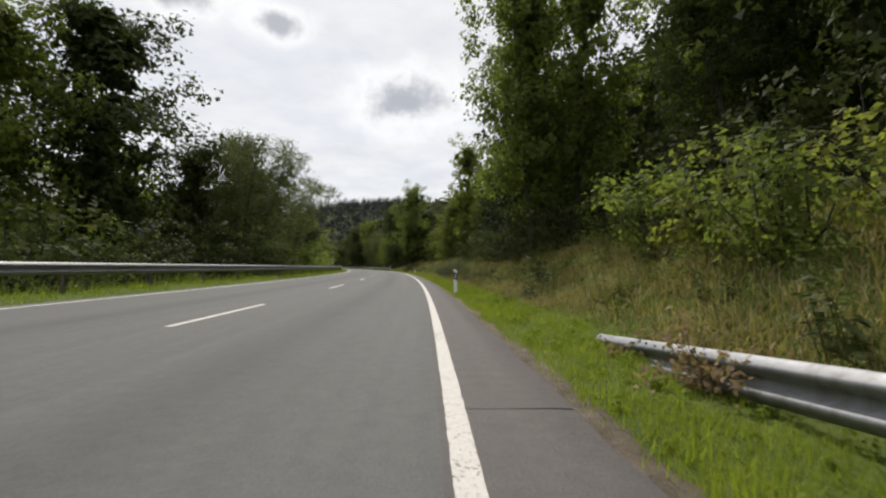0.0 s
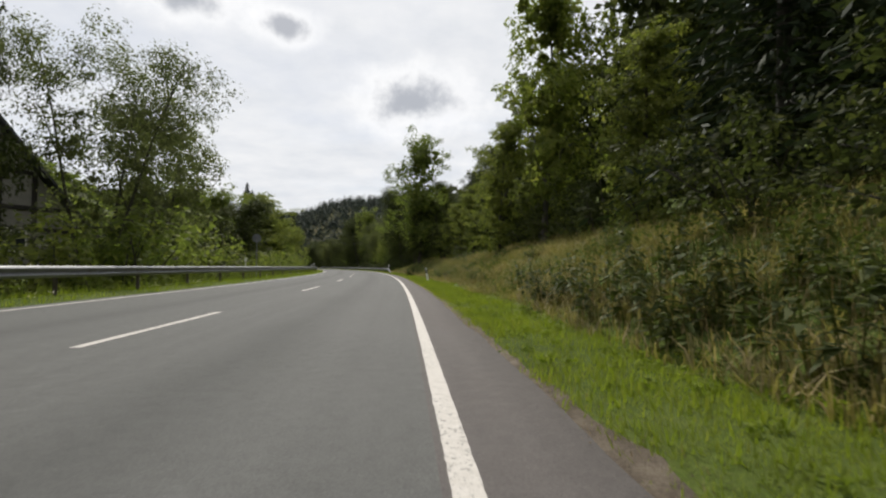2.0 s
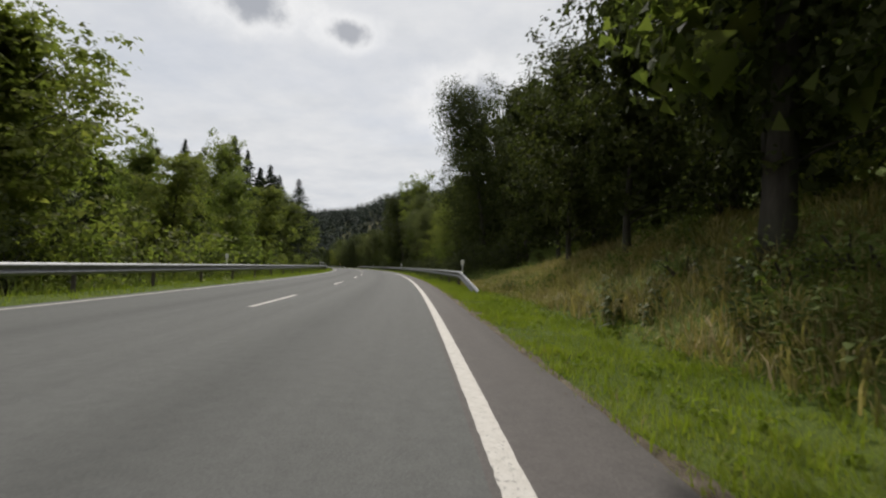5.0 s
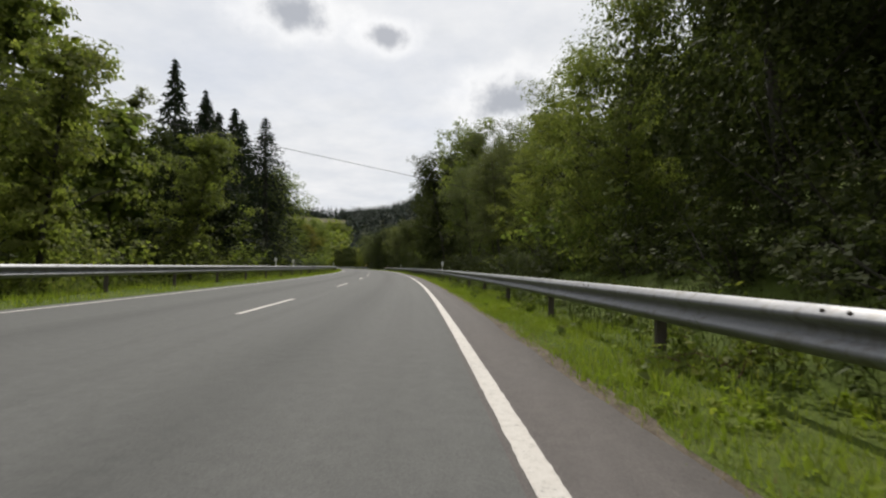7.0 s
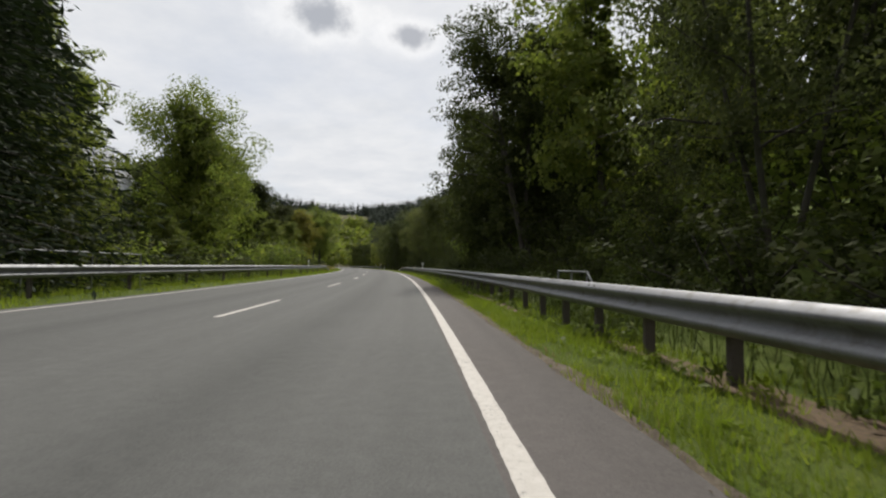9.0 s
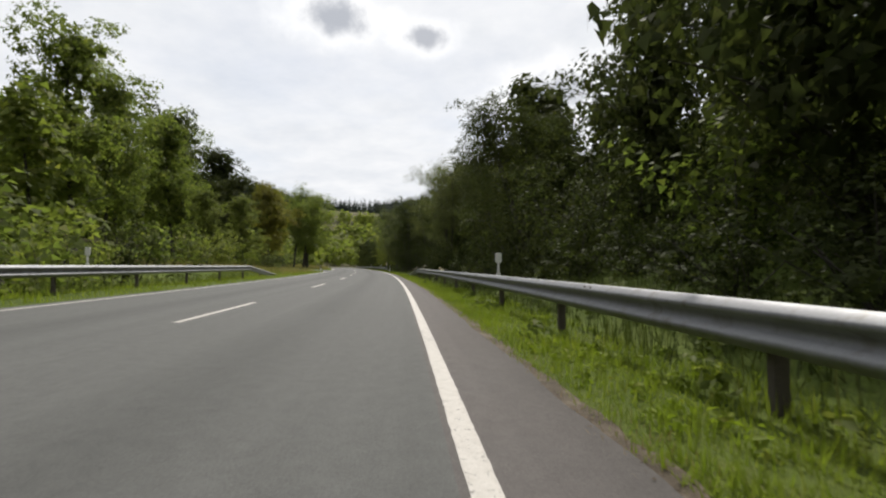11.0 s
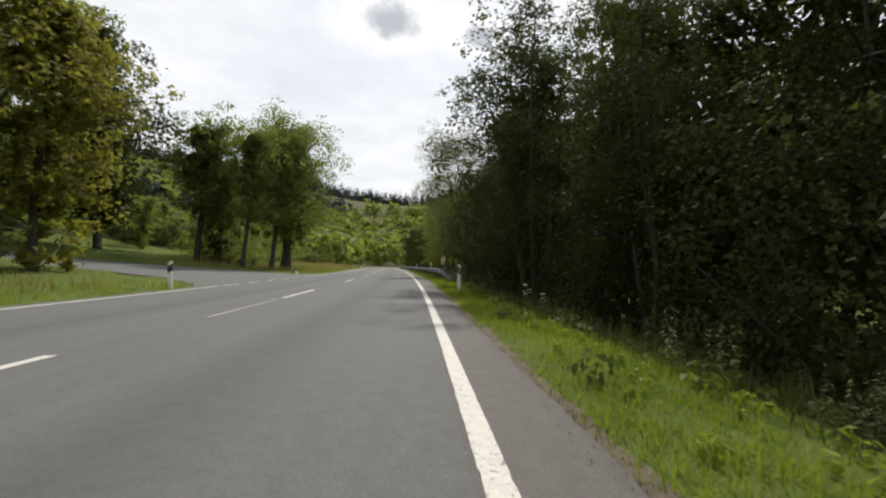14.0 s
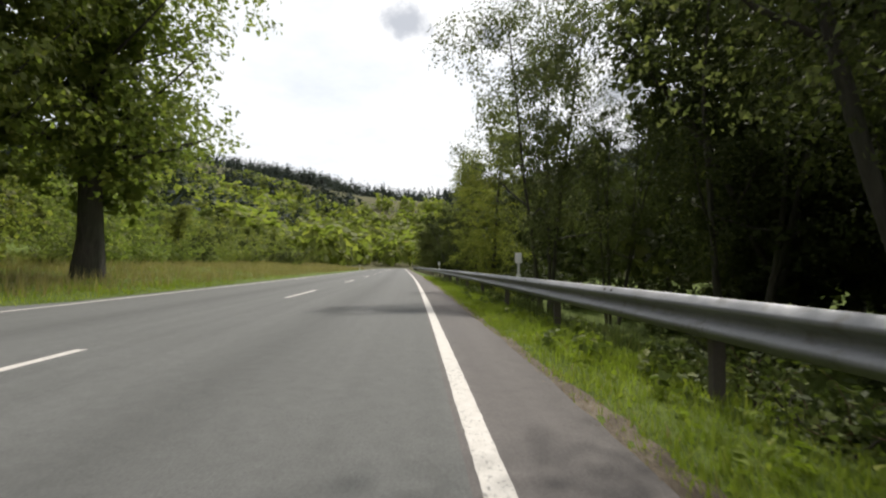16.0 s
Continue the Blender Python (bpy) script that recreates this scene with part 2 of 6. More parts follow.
def heath():
    k = Mat("cleared_hillside")
    a, b = k.noise(0.05, 5, 0.6), k.noise(0.6, 5, 0.7)
    col = k.ramp(k.mix(0.5, a, b), (0.32, (0.040, 0.050, 0.018)), (0.5, (0.080, 0.078, 0.034)), (0.68, (0.130, 0.110, 0.062)))
    k.set(Base_Color=col, Roughness=0.95, Specular_IOR_Level=0.1)
    k.bump(b, 0.9, 0.6)
    return k.m


M_HEATH = heath()


def gritty():
    k = Mat("gravel_edge")
    a, b = k.noise(60, 4, 0.8), k.noise(4, 5, 0.6)
    col = k.ramp(k.mix(0.5, a, b), (0.34, (0.045, 0.034, 0.022)), (0.5, (0.120, 0.092, 0.062)), (0.64, (0.23, 0.19, 0.14)))
    k.set(Base_Color=col, Roughness=0.95)
    k.bump(a, 1.0, 0.02)
    return k.m


M_GRIT = gritty()


def leafy(name, dark, light, yellow, glow=0.35, shine=0.10):
    """Leaves that let light through; each leaf and each plant has its own tone."""
    dark, light, yellow = (tuple(a * b for a, b in zip(c, (1.12, 0.985, 1.08))) for c in (dark, light, yellow))
    k = Mat(name)
    geo, info = k.n.new("ShaderNodeNewGeometry"), k.n.new("ShaderNodeObjectInfo")
    calm = tuple(0.45 * a + 0.55 * b for a, b in zip(dark, light))
    warm = tuple(0.6 * a + 0.4 * b for a, b in zip(light, yellow))
    tone = k.ramp(geo.outputs["Random Per Island"], (0.0, calm), (0.6, light), (0.93, warm), (1.0, yellow))
    tone = k.mix(0.35, tone, k.ramp(info.outputs["Random"], (0.0, (0.55, 0.60, 0.62)), (0.5, (0.95, 0.95, 0.9)), (1.0, (1.25, 1.12, 0.8))), "MULTIPLY")
    clump = k.noise(0.9, 2, 0.5)
    tone = k.mix(0.5, tone, k.ramp(clump, (0.3, (0.6, 0.66, 0.7)), (0.7, (1.2, 1.15, 0.95))), "MULTIPLY")
    k.set(Base_Color=tone, Roughness=0.65, Specular_IOR_Level=shine)
    t = k.n.new("ShaderNodeBsdfTranslucent")
    k.l.new(k.mix(1.0, tone, (1.7, 1.95, 1.05), "MULTIPLY"), t.inputs["Color"])
    mixer = k.n.new("ShaderNodeMixShader")
    mixer.inputs[0].default_value = glow
    k.l.new(k.b.outputs[0], mixer.inputs[1])
    k.l.new(t.outputs[0], mixer.inputs[2])
    k.l.new(mixer.outputs[0], k.n["Material Output"].inputs[0])
    return k.m


M_LEAF = leafy("leaf_green", (0.060, 0.085, 0.026), (0.118, 0.157, 0.041), (0.190, 0.215, 0.060), 0.47)
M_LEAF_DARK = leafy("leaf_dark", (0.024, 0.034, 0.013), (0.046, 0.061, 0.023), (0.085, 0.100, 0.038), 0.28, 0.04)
M_LEAF_FRESH = leafy("leaf_fresh", (0.068, 0.090, 0.027), (0.128, 0.158, 0.043), (0.200, 0.218, 0.068), 0.45)
M_LEAF_GREY = leafy("leaf_willow", (0.044, 0.058, 0.027), (0.084, 0.104, 0.046), (0.155, 0.170, 0.088), 0.42)
M_LEAF_RUST = leafy("leaf_turning", (0.075, 0.088, 0.022), (0.135, 0.143, 0.036), (0.200, 0.175, 0.050), 0.42)
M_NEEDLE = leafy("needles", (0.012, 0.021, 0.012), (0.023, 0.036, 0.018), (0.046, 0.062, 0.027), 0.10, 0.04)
# paler, bluer copy of the needles: distance haze put into the colour
M_NEEDLE_HAZY = leafy("hazy_needles", (0.022, 0.034, 0.028), (0.040, 0.056, 0.048), (0.066, 0.084, 0.070), 0.10, 0.04)
M_GRASS = leafy("grass_blades", (0.098, 0.142, 0.020), (0.160, 0.222, 0.028), (0.240, 0.275, 0.060), 0.34)
M_HAY = leafy("tall_grass", (0.120, 0.122, 0.046), (0.205, 0.194, 0.084), (0.35, 0.305, 0.170), 0.26)
M_WEED = leafy("weed_leaves", (0.055, 0.083, 0.022), (0.100, 0.138, 0.034), (0.170, 0.198, 0.058), 0.26)
M_WEED_DARK = leafy("nettle_leaves", (0.032, 0.050, 0.017), (0.060, 0.085, 0.026), (0.110, 0.130, 0.044), 0.20)
M_STRAW = leafy("dead_stalks", (0.150, 0.112, 0.062), (0.240, 0.190, 0.110), (0.340, 0.285, 0.190), 0.25)
M_BLOSSOM = leafy("white_umbels", (0.55, 0.55, 0.48), (0.70, 0.70, 0.62), (0.80, 0.80, 0.74), 0.2)


def bark(name, a, b):
    k = Mat(name)
    v = k.noise(9, 6, 0.7, None, (1, 1, 0.18))
    w = k.noise(1.2, 3, 0.5)
    col = k.mix(k.span(w, 0.4, 0.7, 0, 0.5), k.ramp(v, (0.3, a), (0.7, b)), (0.05, 0.06, 0.03))
    k.set(Base_Color=col, Roughness=0.9)
    k.bump(v, 1.0, 0.03)
    return k.m


M_BARK = bark("bark", (0.020, 0.016, 0.012), (0.068, 0.057, 0.045))
M_BIRCH = bark("pale_bark", (0.10, 0.09, 0.075), (0.42, 0.40, 0.35))


def metal(name, low, high, rough, dirt):
    k = Mat(name)
    a, b, c = k.noise(2.2, 5, 0.6), k.noise(40, 4, 0.7), k.noise(7, 5, 0.65, None, (1, 1, 0.25))
    col = k.ramp(k.mix(0.4, a, b), (0.3, low), (0.7, high))
    col = k.mix(k.span(c, 0.52, 0.72, 0, 0.75), col, dirt)
    k.set(Base_Color=col, Roughness=k.span(a, 0.3, 0.7, rough, rough + 0.2), Metallic=0.6)
    k.bump(b, 0.15, 0.002)
    return k.m


M_ZINC = metal("weathered_zinc", (0.16, 0.163, 0.170), (0.27, 0.274, 0.285), 0.48, (0.105, 0.090, 0.072))
M_POST = metal("post_steel", (0.085, 0.072, 0.062), (0.15, 0.13, 0.115), 0.7, (0.05, 0.038, 0.028))


def plain(name, colour, rough=0.5, spread=0.18, scale=12.0, metallic=0.0):
    k = Mat(name)
    n = k.noise(scale, 6, 0.65)
    lo = tuple(c * (1 - spread) for c in colour)
    hi = tuple(min(1, c * (1 + spread)) for c in colour)
    k.set(Base_Color=k.ramp(n, (0.3, lo), (0.7, hi)), Roughness=rough, Metallic=metallic)
    k.bump(n, 0.2, 0.004)
    return k.m


M_SOIL = plain("bare_soil", (0.105, 0.070, 0.038), 0.95, 0.5, 35)
M_WHITE = plain("white_plastic", (0.72, 0.71, 0.68), 0.45, 0.12)
M_BLACK = plain("black_plastic", (0.022, 0.022, 0.024), 0.5)
M_REFLECT = plain("reflector", (0.55, 0.55, 0.56), 0.15, 0.1, 60, 0.3)
M_YELLOW = plain("sign_yellow", (0.62, 0.42, 0.015), 0.4, 0.08)
M_SIGN_EDGE = plain("sign_edge", (0.55, 0.53, 0.46), 0.5)
M_SIGN_BACK = plain("sign_back", (0.14, 0.145, 0.15), 0.5, 0.2, 6, 0.4)
M_WOOD = plain("weathered_wood", (0.085, 0.066, 0.048), 0.85, 0.35, 20)
M_TIMBER = plain("dark_timber", (0.020, 0.016, 0.013), 0.85, 0.3, 9)
M_PLASTER = plain("old_plaster", (0.24, 0.225, 0.20), 0.9, 0.12, 3)
M_SLATE = plain("dark_slate", (0.030, 0.031, 0.034), 0.6, 0.3, 8)
M_SHEET = plain("roof_sheet", (0.15, 0.16, 0.17), 0.7, 0.15, 2)
M_RIB = plain("roof_rib", (0.42, 0.435, 0.45), 0.7, 0.1, 2)
M_WALL = plain("pale_render", (0.55, 0.53, 0.47), 0.9, 0.1, 2)
M_PANE = plain("window_glass", (0.03, 0.035, 0.04), 0.08, 0.1, 3)
M_CABLE = plain("cable", (0.015, 0.015, 0.015), 0.6)
M_RUST = plain("rusty_steel", (0.11, 0.062, 0.036), 0.85, 0.35, 30)


# ---------------------------------------------------------------- mesh helpers
def raw_mesh(name, verts, faces, material, smooth=False, uv=None):
    """A mesh from numpy arrays; faces all of one size."""
    verts, faces = np.asarray(verts, np.float32), np.asarray(faces, np.int32)
    me = bpy.data.meshes.new(name)
    n, k = faces.shape
    me.vertices.add(len(verts))
    me.vertices.foreach_set("co", verts.ravel())
    me.loops.add(n * k)
    me.loops.foreach_set("vertex_index", faces.ravel())
    me.polygons.add(n)
    me.polygons.foreach_set("loop_start", np.arange(0, n * k, k, dtype=np.int32))
    if smooth:
        me.polygons.foreach_set("use_smooth", np.ones(n, bool))
    if uv is not None:
        layer = me.uv_layers.new(name="along")
        layer.data.foreach_set("uv", np.asarray(uv, np.float32)[faces.ravel()].ravel())
    me.update(calc_edges=True)
    me.materials.append(material)
    return me


def link(name, me, parent=None, label="", m=None):
    ob = new(name, me)
    if parent:
        ob.parent = parent
    if m is not None:
        ob.matrix_basis = m
    if label:
        tagged(ob, label)
    return ob


def part(name, bm, material, parent, label=""):
    """Links a bmesh as one mesh object under a thing or a part."""
    me = bpy.data.meshes.new(name)
    bm.to_mesh(me)
    bm.free()
    me.materials.append(material)
    return link(name, me, parent, label)


def box(bm, x0, x1, y0, y1, z0, z1, bevel=0.0):
    made = bmesh.ops.create_cube(bm, size=1)
    bmesh.ops.scale(bm, verts=made["verts"], vec=(x1 - x0, y1 - y0, z1 - z0))
    bmesh.ops.translate(bm, verts=made["verts"], vec=((x0 + x1) / 2, (y0 + y1) / 2, (z0 + z1) / 2))
    if bevel:
        edges = list({e for v in made["verts"] for e in v.link_edges})
        bmesh.ops.bevel(bm, geom=edges, offset=bevel, segments=2, affect="EDGES")
    return bm


def boxed(*dims, bevel=0.0):
    return box(bmesh.new(), *dims, bevel=bevel)


def prism(points, y0, y1):
    """An outline in x and z, thick from y0 to y1."""
    bm = bmesh.new()
    front = [bm.verts.new((x, y0, z)) for x, z in points]
    rear = [bm.verts.new((x, y1, z)) for x, z in points]
    bm.faces.new(front)
    bm.faces.new(rear[::-1])
    for i in range(len(points)):
        j = (i + 1) % len(points)
        bm.faces.new((front[j], front[i], rear[i], rear[j]))
    bmesh.ops.recalc_face_normals(bm, faces=bm.faces)
    return bm


def tube(path, radii, sides=7):
    """Vertices and quads of a tapered limb."""
    path, radii = np.asarray(path, float), np.asarray(radii, float)
    t = np.gradient(path, axis=0)
    t /= np.linalg.norm(t, axis=1)[:, None] + 1e-9
    ref = np.where(np.abs(t[:, 2:3]) > 0.9, [[1.0, 0, 0]], [[0, 0, 1.0]])
    a = np.cross(t, ref)
    a /= np.linalg.norm(a, axis=1)[:, None] + 1e-9
    b = np.cross(t, a)
    w = np.linspace(0, 2 * np.pi, sides, endpoint=False)
    v = path[:, None] + radii[:, None, None] * (np.cos(w)[None, :, None] * a[:, None] + np.sin(w)[None, :, None] * b[:, None])
    i, j = np.meshgrid(np.arange(len(path) - 1), np.arange(sides), indexing="ij")
    q = np.stack([i * sides + j, i * sides + (j + 1) % sides, (i + 1) * sides + (j + 1) % sides, (i + 1) * sides + j], -1).reshape(-1, 4)
    return v.reshape(-1, 3), q


def join(pieces):
    verts, faces, n = [], [], 0
    for v, f in pieces:
        verts.append(v)
        faces.append(f + n)
        n += len(v)
    return np.concatenate(verts), np.concatenate(faces)


def sheet(s, u, zfun):
    """A grid over s and u: vertices, quads and (u, s) for the texture."""
    S, U = np.meshgrid(s, u, indexing="ij")
    x, y = plan(S, U)
    v = np.stack([x, y, zfun(S, U)], -1).reshape(-1, 3)
    n, k = S.shape
    i, j = np.meshgrid(np.arange(n - 1), np.arange(k - 1), indexing="ij")
    f = np.stack([i * k + j, i * k + j + 1, (i + 1) * k + j + 1, (i + 1) * k + j], -1).reshape(-1, 4)
    return v, f, np.stack([U, S], -1).reshape(-1, 2)


# ---------------------------------------------------------------- ground and road
s_steps = np.concatenate([np.arange(-110, -20, 6), np.arange(-20, 360, 1.5), np.arange(360, 990, 9)])
u_steps = np.concatenate([-np.geomspace(320, 16, 26), -np.arange(15, 8.6, -0.7), [-8.15, -8.0, -4, 0, 0.6, 0.75], np.arange(1.2, 8, 0.5), np.arange(8.5, 16, 1.2), np.geomspace(17, 320, 24)])
v, f, uv = sheet(s_steps, u_steps, land)
ground = tagged(link("ground", raw_mesh("ground", v, f, M_GROUND, True)), "grassy valley floor with banks and wooded hillsides", "ground", kind="structure")
ground.data.materials.append(M_HEATH)
mid_s = uv[f[:, 0]]
ground.data.polygons.foreach_set("material_index", ((mid_s[:, 1] > 400) | (np.abs(mid_s[:, 0] + 4) > 34)).astype(np.int32))

rng = np.random.default_rng(7)
s_road = np.arange(-100, 480.1, 1.0)
edge_u = np.array([-8.05, -7.5, -5.5, CENTRE, -1.8, -0.1])
v, f, uv = sheet(s_road, edge_u, lambda S, U: 0 * S)
tagged(link("road", raw_mesh("road", v, f, M_ROAD, True, uv)), "worn grey asphalt country road with two lanes", "road", kind="structure")


def ragged(base, amp, seed):
    """A crumbling edge for the strip beside the lane."""
    s = np.arange(-60, 460, 0.25)
    r = np.random.default_rng(seed)
    n = r.normal(0, 1, len(s))
    n = np.convolve(n, np.ones(5) / 5, "same") + 2.0 * np.convolve(n, np.ones(31) / 31, "same")
    return s, base(s) + amp * n


def shoulder_edge(s):
    return 0.70 + 0.10 * np.exp(-((s - 12) / 14.0) ** 2) - 0.16 * step(232, 250, s) * (1 - step(280, 300, s)) + 0.03 * wob(s, 0 * s, 9)


s_e, u_e = ragged(shoulder_edge, 0.035, 3)
rows_u = np.stack([np.full_like(s_e, -0.1), np.full_like(s_e, 0.3), u_e - 0.03, u_e])
Z = np.array([0, 0, -0.004, -0.05])[:, None] + 0 * rows_u
x, y = plan(np.broadcast_to(s_e, rows_u.shape), rows_u)
v = np.stack([x, y, Z], -1).reshape(-1, 3)
n, k = rows_u.shape
i, j = np.meshgrid(np.arange(n - 1), np.arange(k - 1), indexing="ij")
f = np.stack([i * k + j, (i + 1) * k + j, (i + 1) * k + j + 1, i * k + j + 1], -1).reshape(-1, 4)
uv = np.stack([rows_u, np.broadcast_to(s_e, rows_u.shape)], -1).reshape(-1, 2)
tagged(link("pavement", raw_mesh("pavement", v, f, M_SHOULDER, True, uv)), "narrow reddish grey asphalt strip beside the edge line", "pavement", kind="structure")


def grit_strip(u_mid, name, seed):
    """A ragged band of bare grit along the asphalt's edge."""
    r = np.random.default_rng(seed)
    s = np.arange(-40, 420, 0.2)
    wide = 0.13 + 0.08 * np.abs(np.convolve(r.normal(0, 1, len(s)), np.ones(9) / 3, "same"))
    sign = 1 if u_mid > -4 else -1
    mid = shoulder_edge(s) - 0.05 if sign > 0 else np.full_like(s, u_mid)
    us = np.stack([mid, mid + sign * 0.06, mid + sign * (0.06 + wide * 0.55), mid + sign * (0.06 + wide)])
    x, y = plan(np.broadcast_to(s, us.shape), us)
    rough = 0.006 * r.normal(0, 1, (2, len(s)))
    z = np.stack([np.full_like(s, -0.03), land(s, us[1]) + 0.014 + rough[0], land(s, us[2]) + 0.012 + rough[1], land(s, us[3]) - 0.02])
    v = np.stack([x, y, z], -1).reshape(-1, 3)
    n, k = us.shape
    i, j = np.meshgrid(np.arange(n - 1), np.arange(k - 1), indexing="ij")
    f = np.stack([i * k + j, (i + 1) * k + j, (i + 1) * k + j + 1, i * k + j + 1], -1).reshape(-1, 4)
    tagged(link(name, raw_mesh(name, v, f, M_GRIT)), "loose grit and dry litter along the asphalt edge", "grit", kind="stuff")


grit_strip(0.7, "edge_grit", 5)


def stripe(u_mid, s0, s1, wide, seed, rough=0.0022, gap=0.06):
    """A painted line with slightly uneven edges, 4 mm over the asphalt."""
    r = np.random.default_rng(seed)
    s = np.arange(s0, s1 + gap / 2, gap)
    a = u_mid - wide / 2 + r.normal(0, rough, len(s))
    b = u_mid + wide / 2 + r.normal(0, rough, len(s))
    us = np.stack([a, b])
    x, y = plan(np.broadcast_to(s, us.shape), us)
    v = np.stack([x, y, np.full(us.shape, 0.004)], -1).reshape(-1, 3)
    k = len(s)
    j = np.arange(k - 1)
    return v, np.stack([j, k + j, k + j + 1, j + 1], -1)


def marking(name, pieces, label):
    v, f = join(pieces)
    tagged(link(name, raw_mesh(name, v, f, M_PAINT)), label, "road marking", kind="structure")


marking("edge_line", [stripe(0.0, -90, 420, 0.125, 1)], "worn white edge line on the asphalt")
marking("far_edge_line", [stripe(LEFT, -90, 290.6, 0.12, 2), stripe(LEFT, 313.5, 430, 0.12, 4)], "white edge line beside the grass verge")
for n in range(-8, 36):
    s0 = 20.167 + 12 * n
    marking("centre_dash", [stripe(CENTRE, s0, s0 + 4.0, 0.115, 40 + n, 0.0022)], "white dash of the centre line")
for n in range(8):
    s0 = 291.1 + 2.93 * n
    marking("junction_dash", [stripe(LEFT + 0.08, s0, s0 + 1.45, 0.12, 90 + n)], "short white dash across the side road mouth")
marking("faint_line", [stripe(CENTRE + 0.02, 279.5, 283.6, 0.03, 77, 0.008)], "thin faded remnant of an old line")


def crack(name, s0, u0, u1, wide):
    r = np.random.default_rng(11)
    us = np.linspace(u0, u1, 24)
    ss = s0 + np.cumsum(r.normal(0, 0.006, 24)) + 0.02 * (us - u0)
    x, y = plan(np.stack([ss - wide / 2, ss + wide / 2]), np.stack([us, us]))
    v = np.stack([x, y, np.full(x.shape, 0.003)], -1).reshape(-1, 3)
    j = np.arange(23)
    tagged(link(name, raw_mesh(name, v, np.stack([j, j + 1, 25 + j, 24 + j], -1), M_TAR)), "dark sealed seam across the asphalt strip", "road seam", kind="structure")


M_TAR = plain("tar", (0.035, 0.032, 0.030), 0.7, 0.3, 30)
crack("tar_seam", 16.4, 0.08, 0.72, 0.035)

# side road on the left, with a flared mouth
mouth = [(288.6, -8.02), (290.2, -8.3), (292.6, -9.4), (296.0, -12.2), (299.0, -17.0), (301.0, -26.0), (302.5, -44.0), (303.0, -70.0),
         (313.0, -70.0), (314.5, -44.0), (315.2, -26.0), (315.4, -19.0), (314.6, -13.0), (313.9, -10.4), (315.5, -9.0), (319.0, -8.02)]
bm = bmesh.new()
outline = []
for (s, u), (s2, u2) in zip(mouth, mouth[1:] + mouth[:1]):
    for w in (0.0, 0.5):
        outline.append((s + (s2 - s) * w, u + (u2 - u) * w))


near_side = outline[:16]
far_side = outline[16:][::-1]
cols = []
for a, b in zip(near_side, far_side):
    col = []
    for w in np.linspace(0, 1, 7):
        s, u = a[0] + (b[0] - a[0]) * w, a[1] + (b[1] - a[1]) * w
        x, y = plan(s, u)
        col.append(bm.verts.new((float(x), float(y), float(side_level(u)))))
    cols.append(col)
for a, b in zip(cols, cols[1:]):
    for p0, p1, p2, p3 in zip(a, a[1:], b[1:], b):
        bm.faces.new((p0, p1, p2, p3))
bmesh.ops.recalc_face_normals(bm, faces=bm.faces)
if sum(fc.normal.z for fc in bm.faces) < 0:
    bmesh.ops.reverse_faces(bm, faces=bm.faces)
me = bpy.data.meshes.new("side_road")
bm.to_mesh(me)
bm.free()
me.materials.append(M_ROAD)
tagged(link("side_road", me), "pale asphalt side road opening into the main road", "road", kind="structure")


# ---------------------------------------------------------------- crash barriers
BEAM = [(0.000, 0.155), (-0.018, 0.150), (-0.030, 0.135), (-0.075, 0.105), (-0.082, 0.085), (-0.075, 0.062), (-0.012, 0.028), (-0.004, 0.0),
        (-0.012, -0.028), (-0.075, -0.062), (-0.082, -0.085), (-0.075, -0.105), (-0.030, -0.135), (-0.018, -0.150), (0.000, -0.155)]


def beam_piece(path_s, path_u, path_z, side):
    """A stretch of corrugated rail; side is -1 where its ribs face the left, +1 where they face the right."""
    prof = np.array(BEAM + [(x + 0.004, z) for x, z in BEAM[::-1]])
    prof[:, 0] *= -side
    rows = []
    for s, u, z in zip(path_s, path_u, path_z):
        x, y = plan(s, u + prof[:, 0])
        rows.append(np.stack([x, y, z + prof[:, 1]], -1))
    v = np.concatenate(rows)
    n, k = len(rows), len(prof)
    i, j = np.meshgrid(np.arange(n - 1), np.arange(k), indexing="ij")
    f = np.stack([i * k + j, i * k + (j + 1) % k, (i + 1) * k + (j + 1) % k, (i + 1) * k + j], -1).reshape(-1, 4)
    return v, f


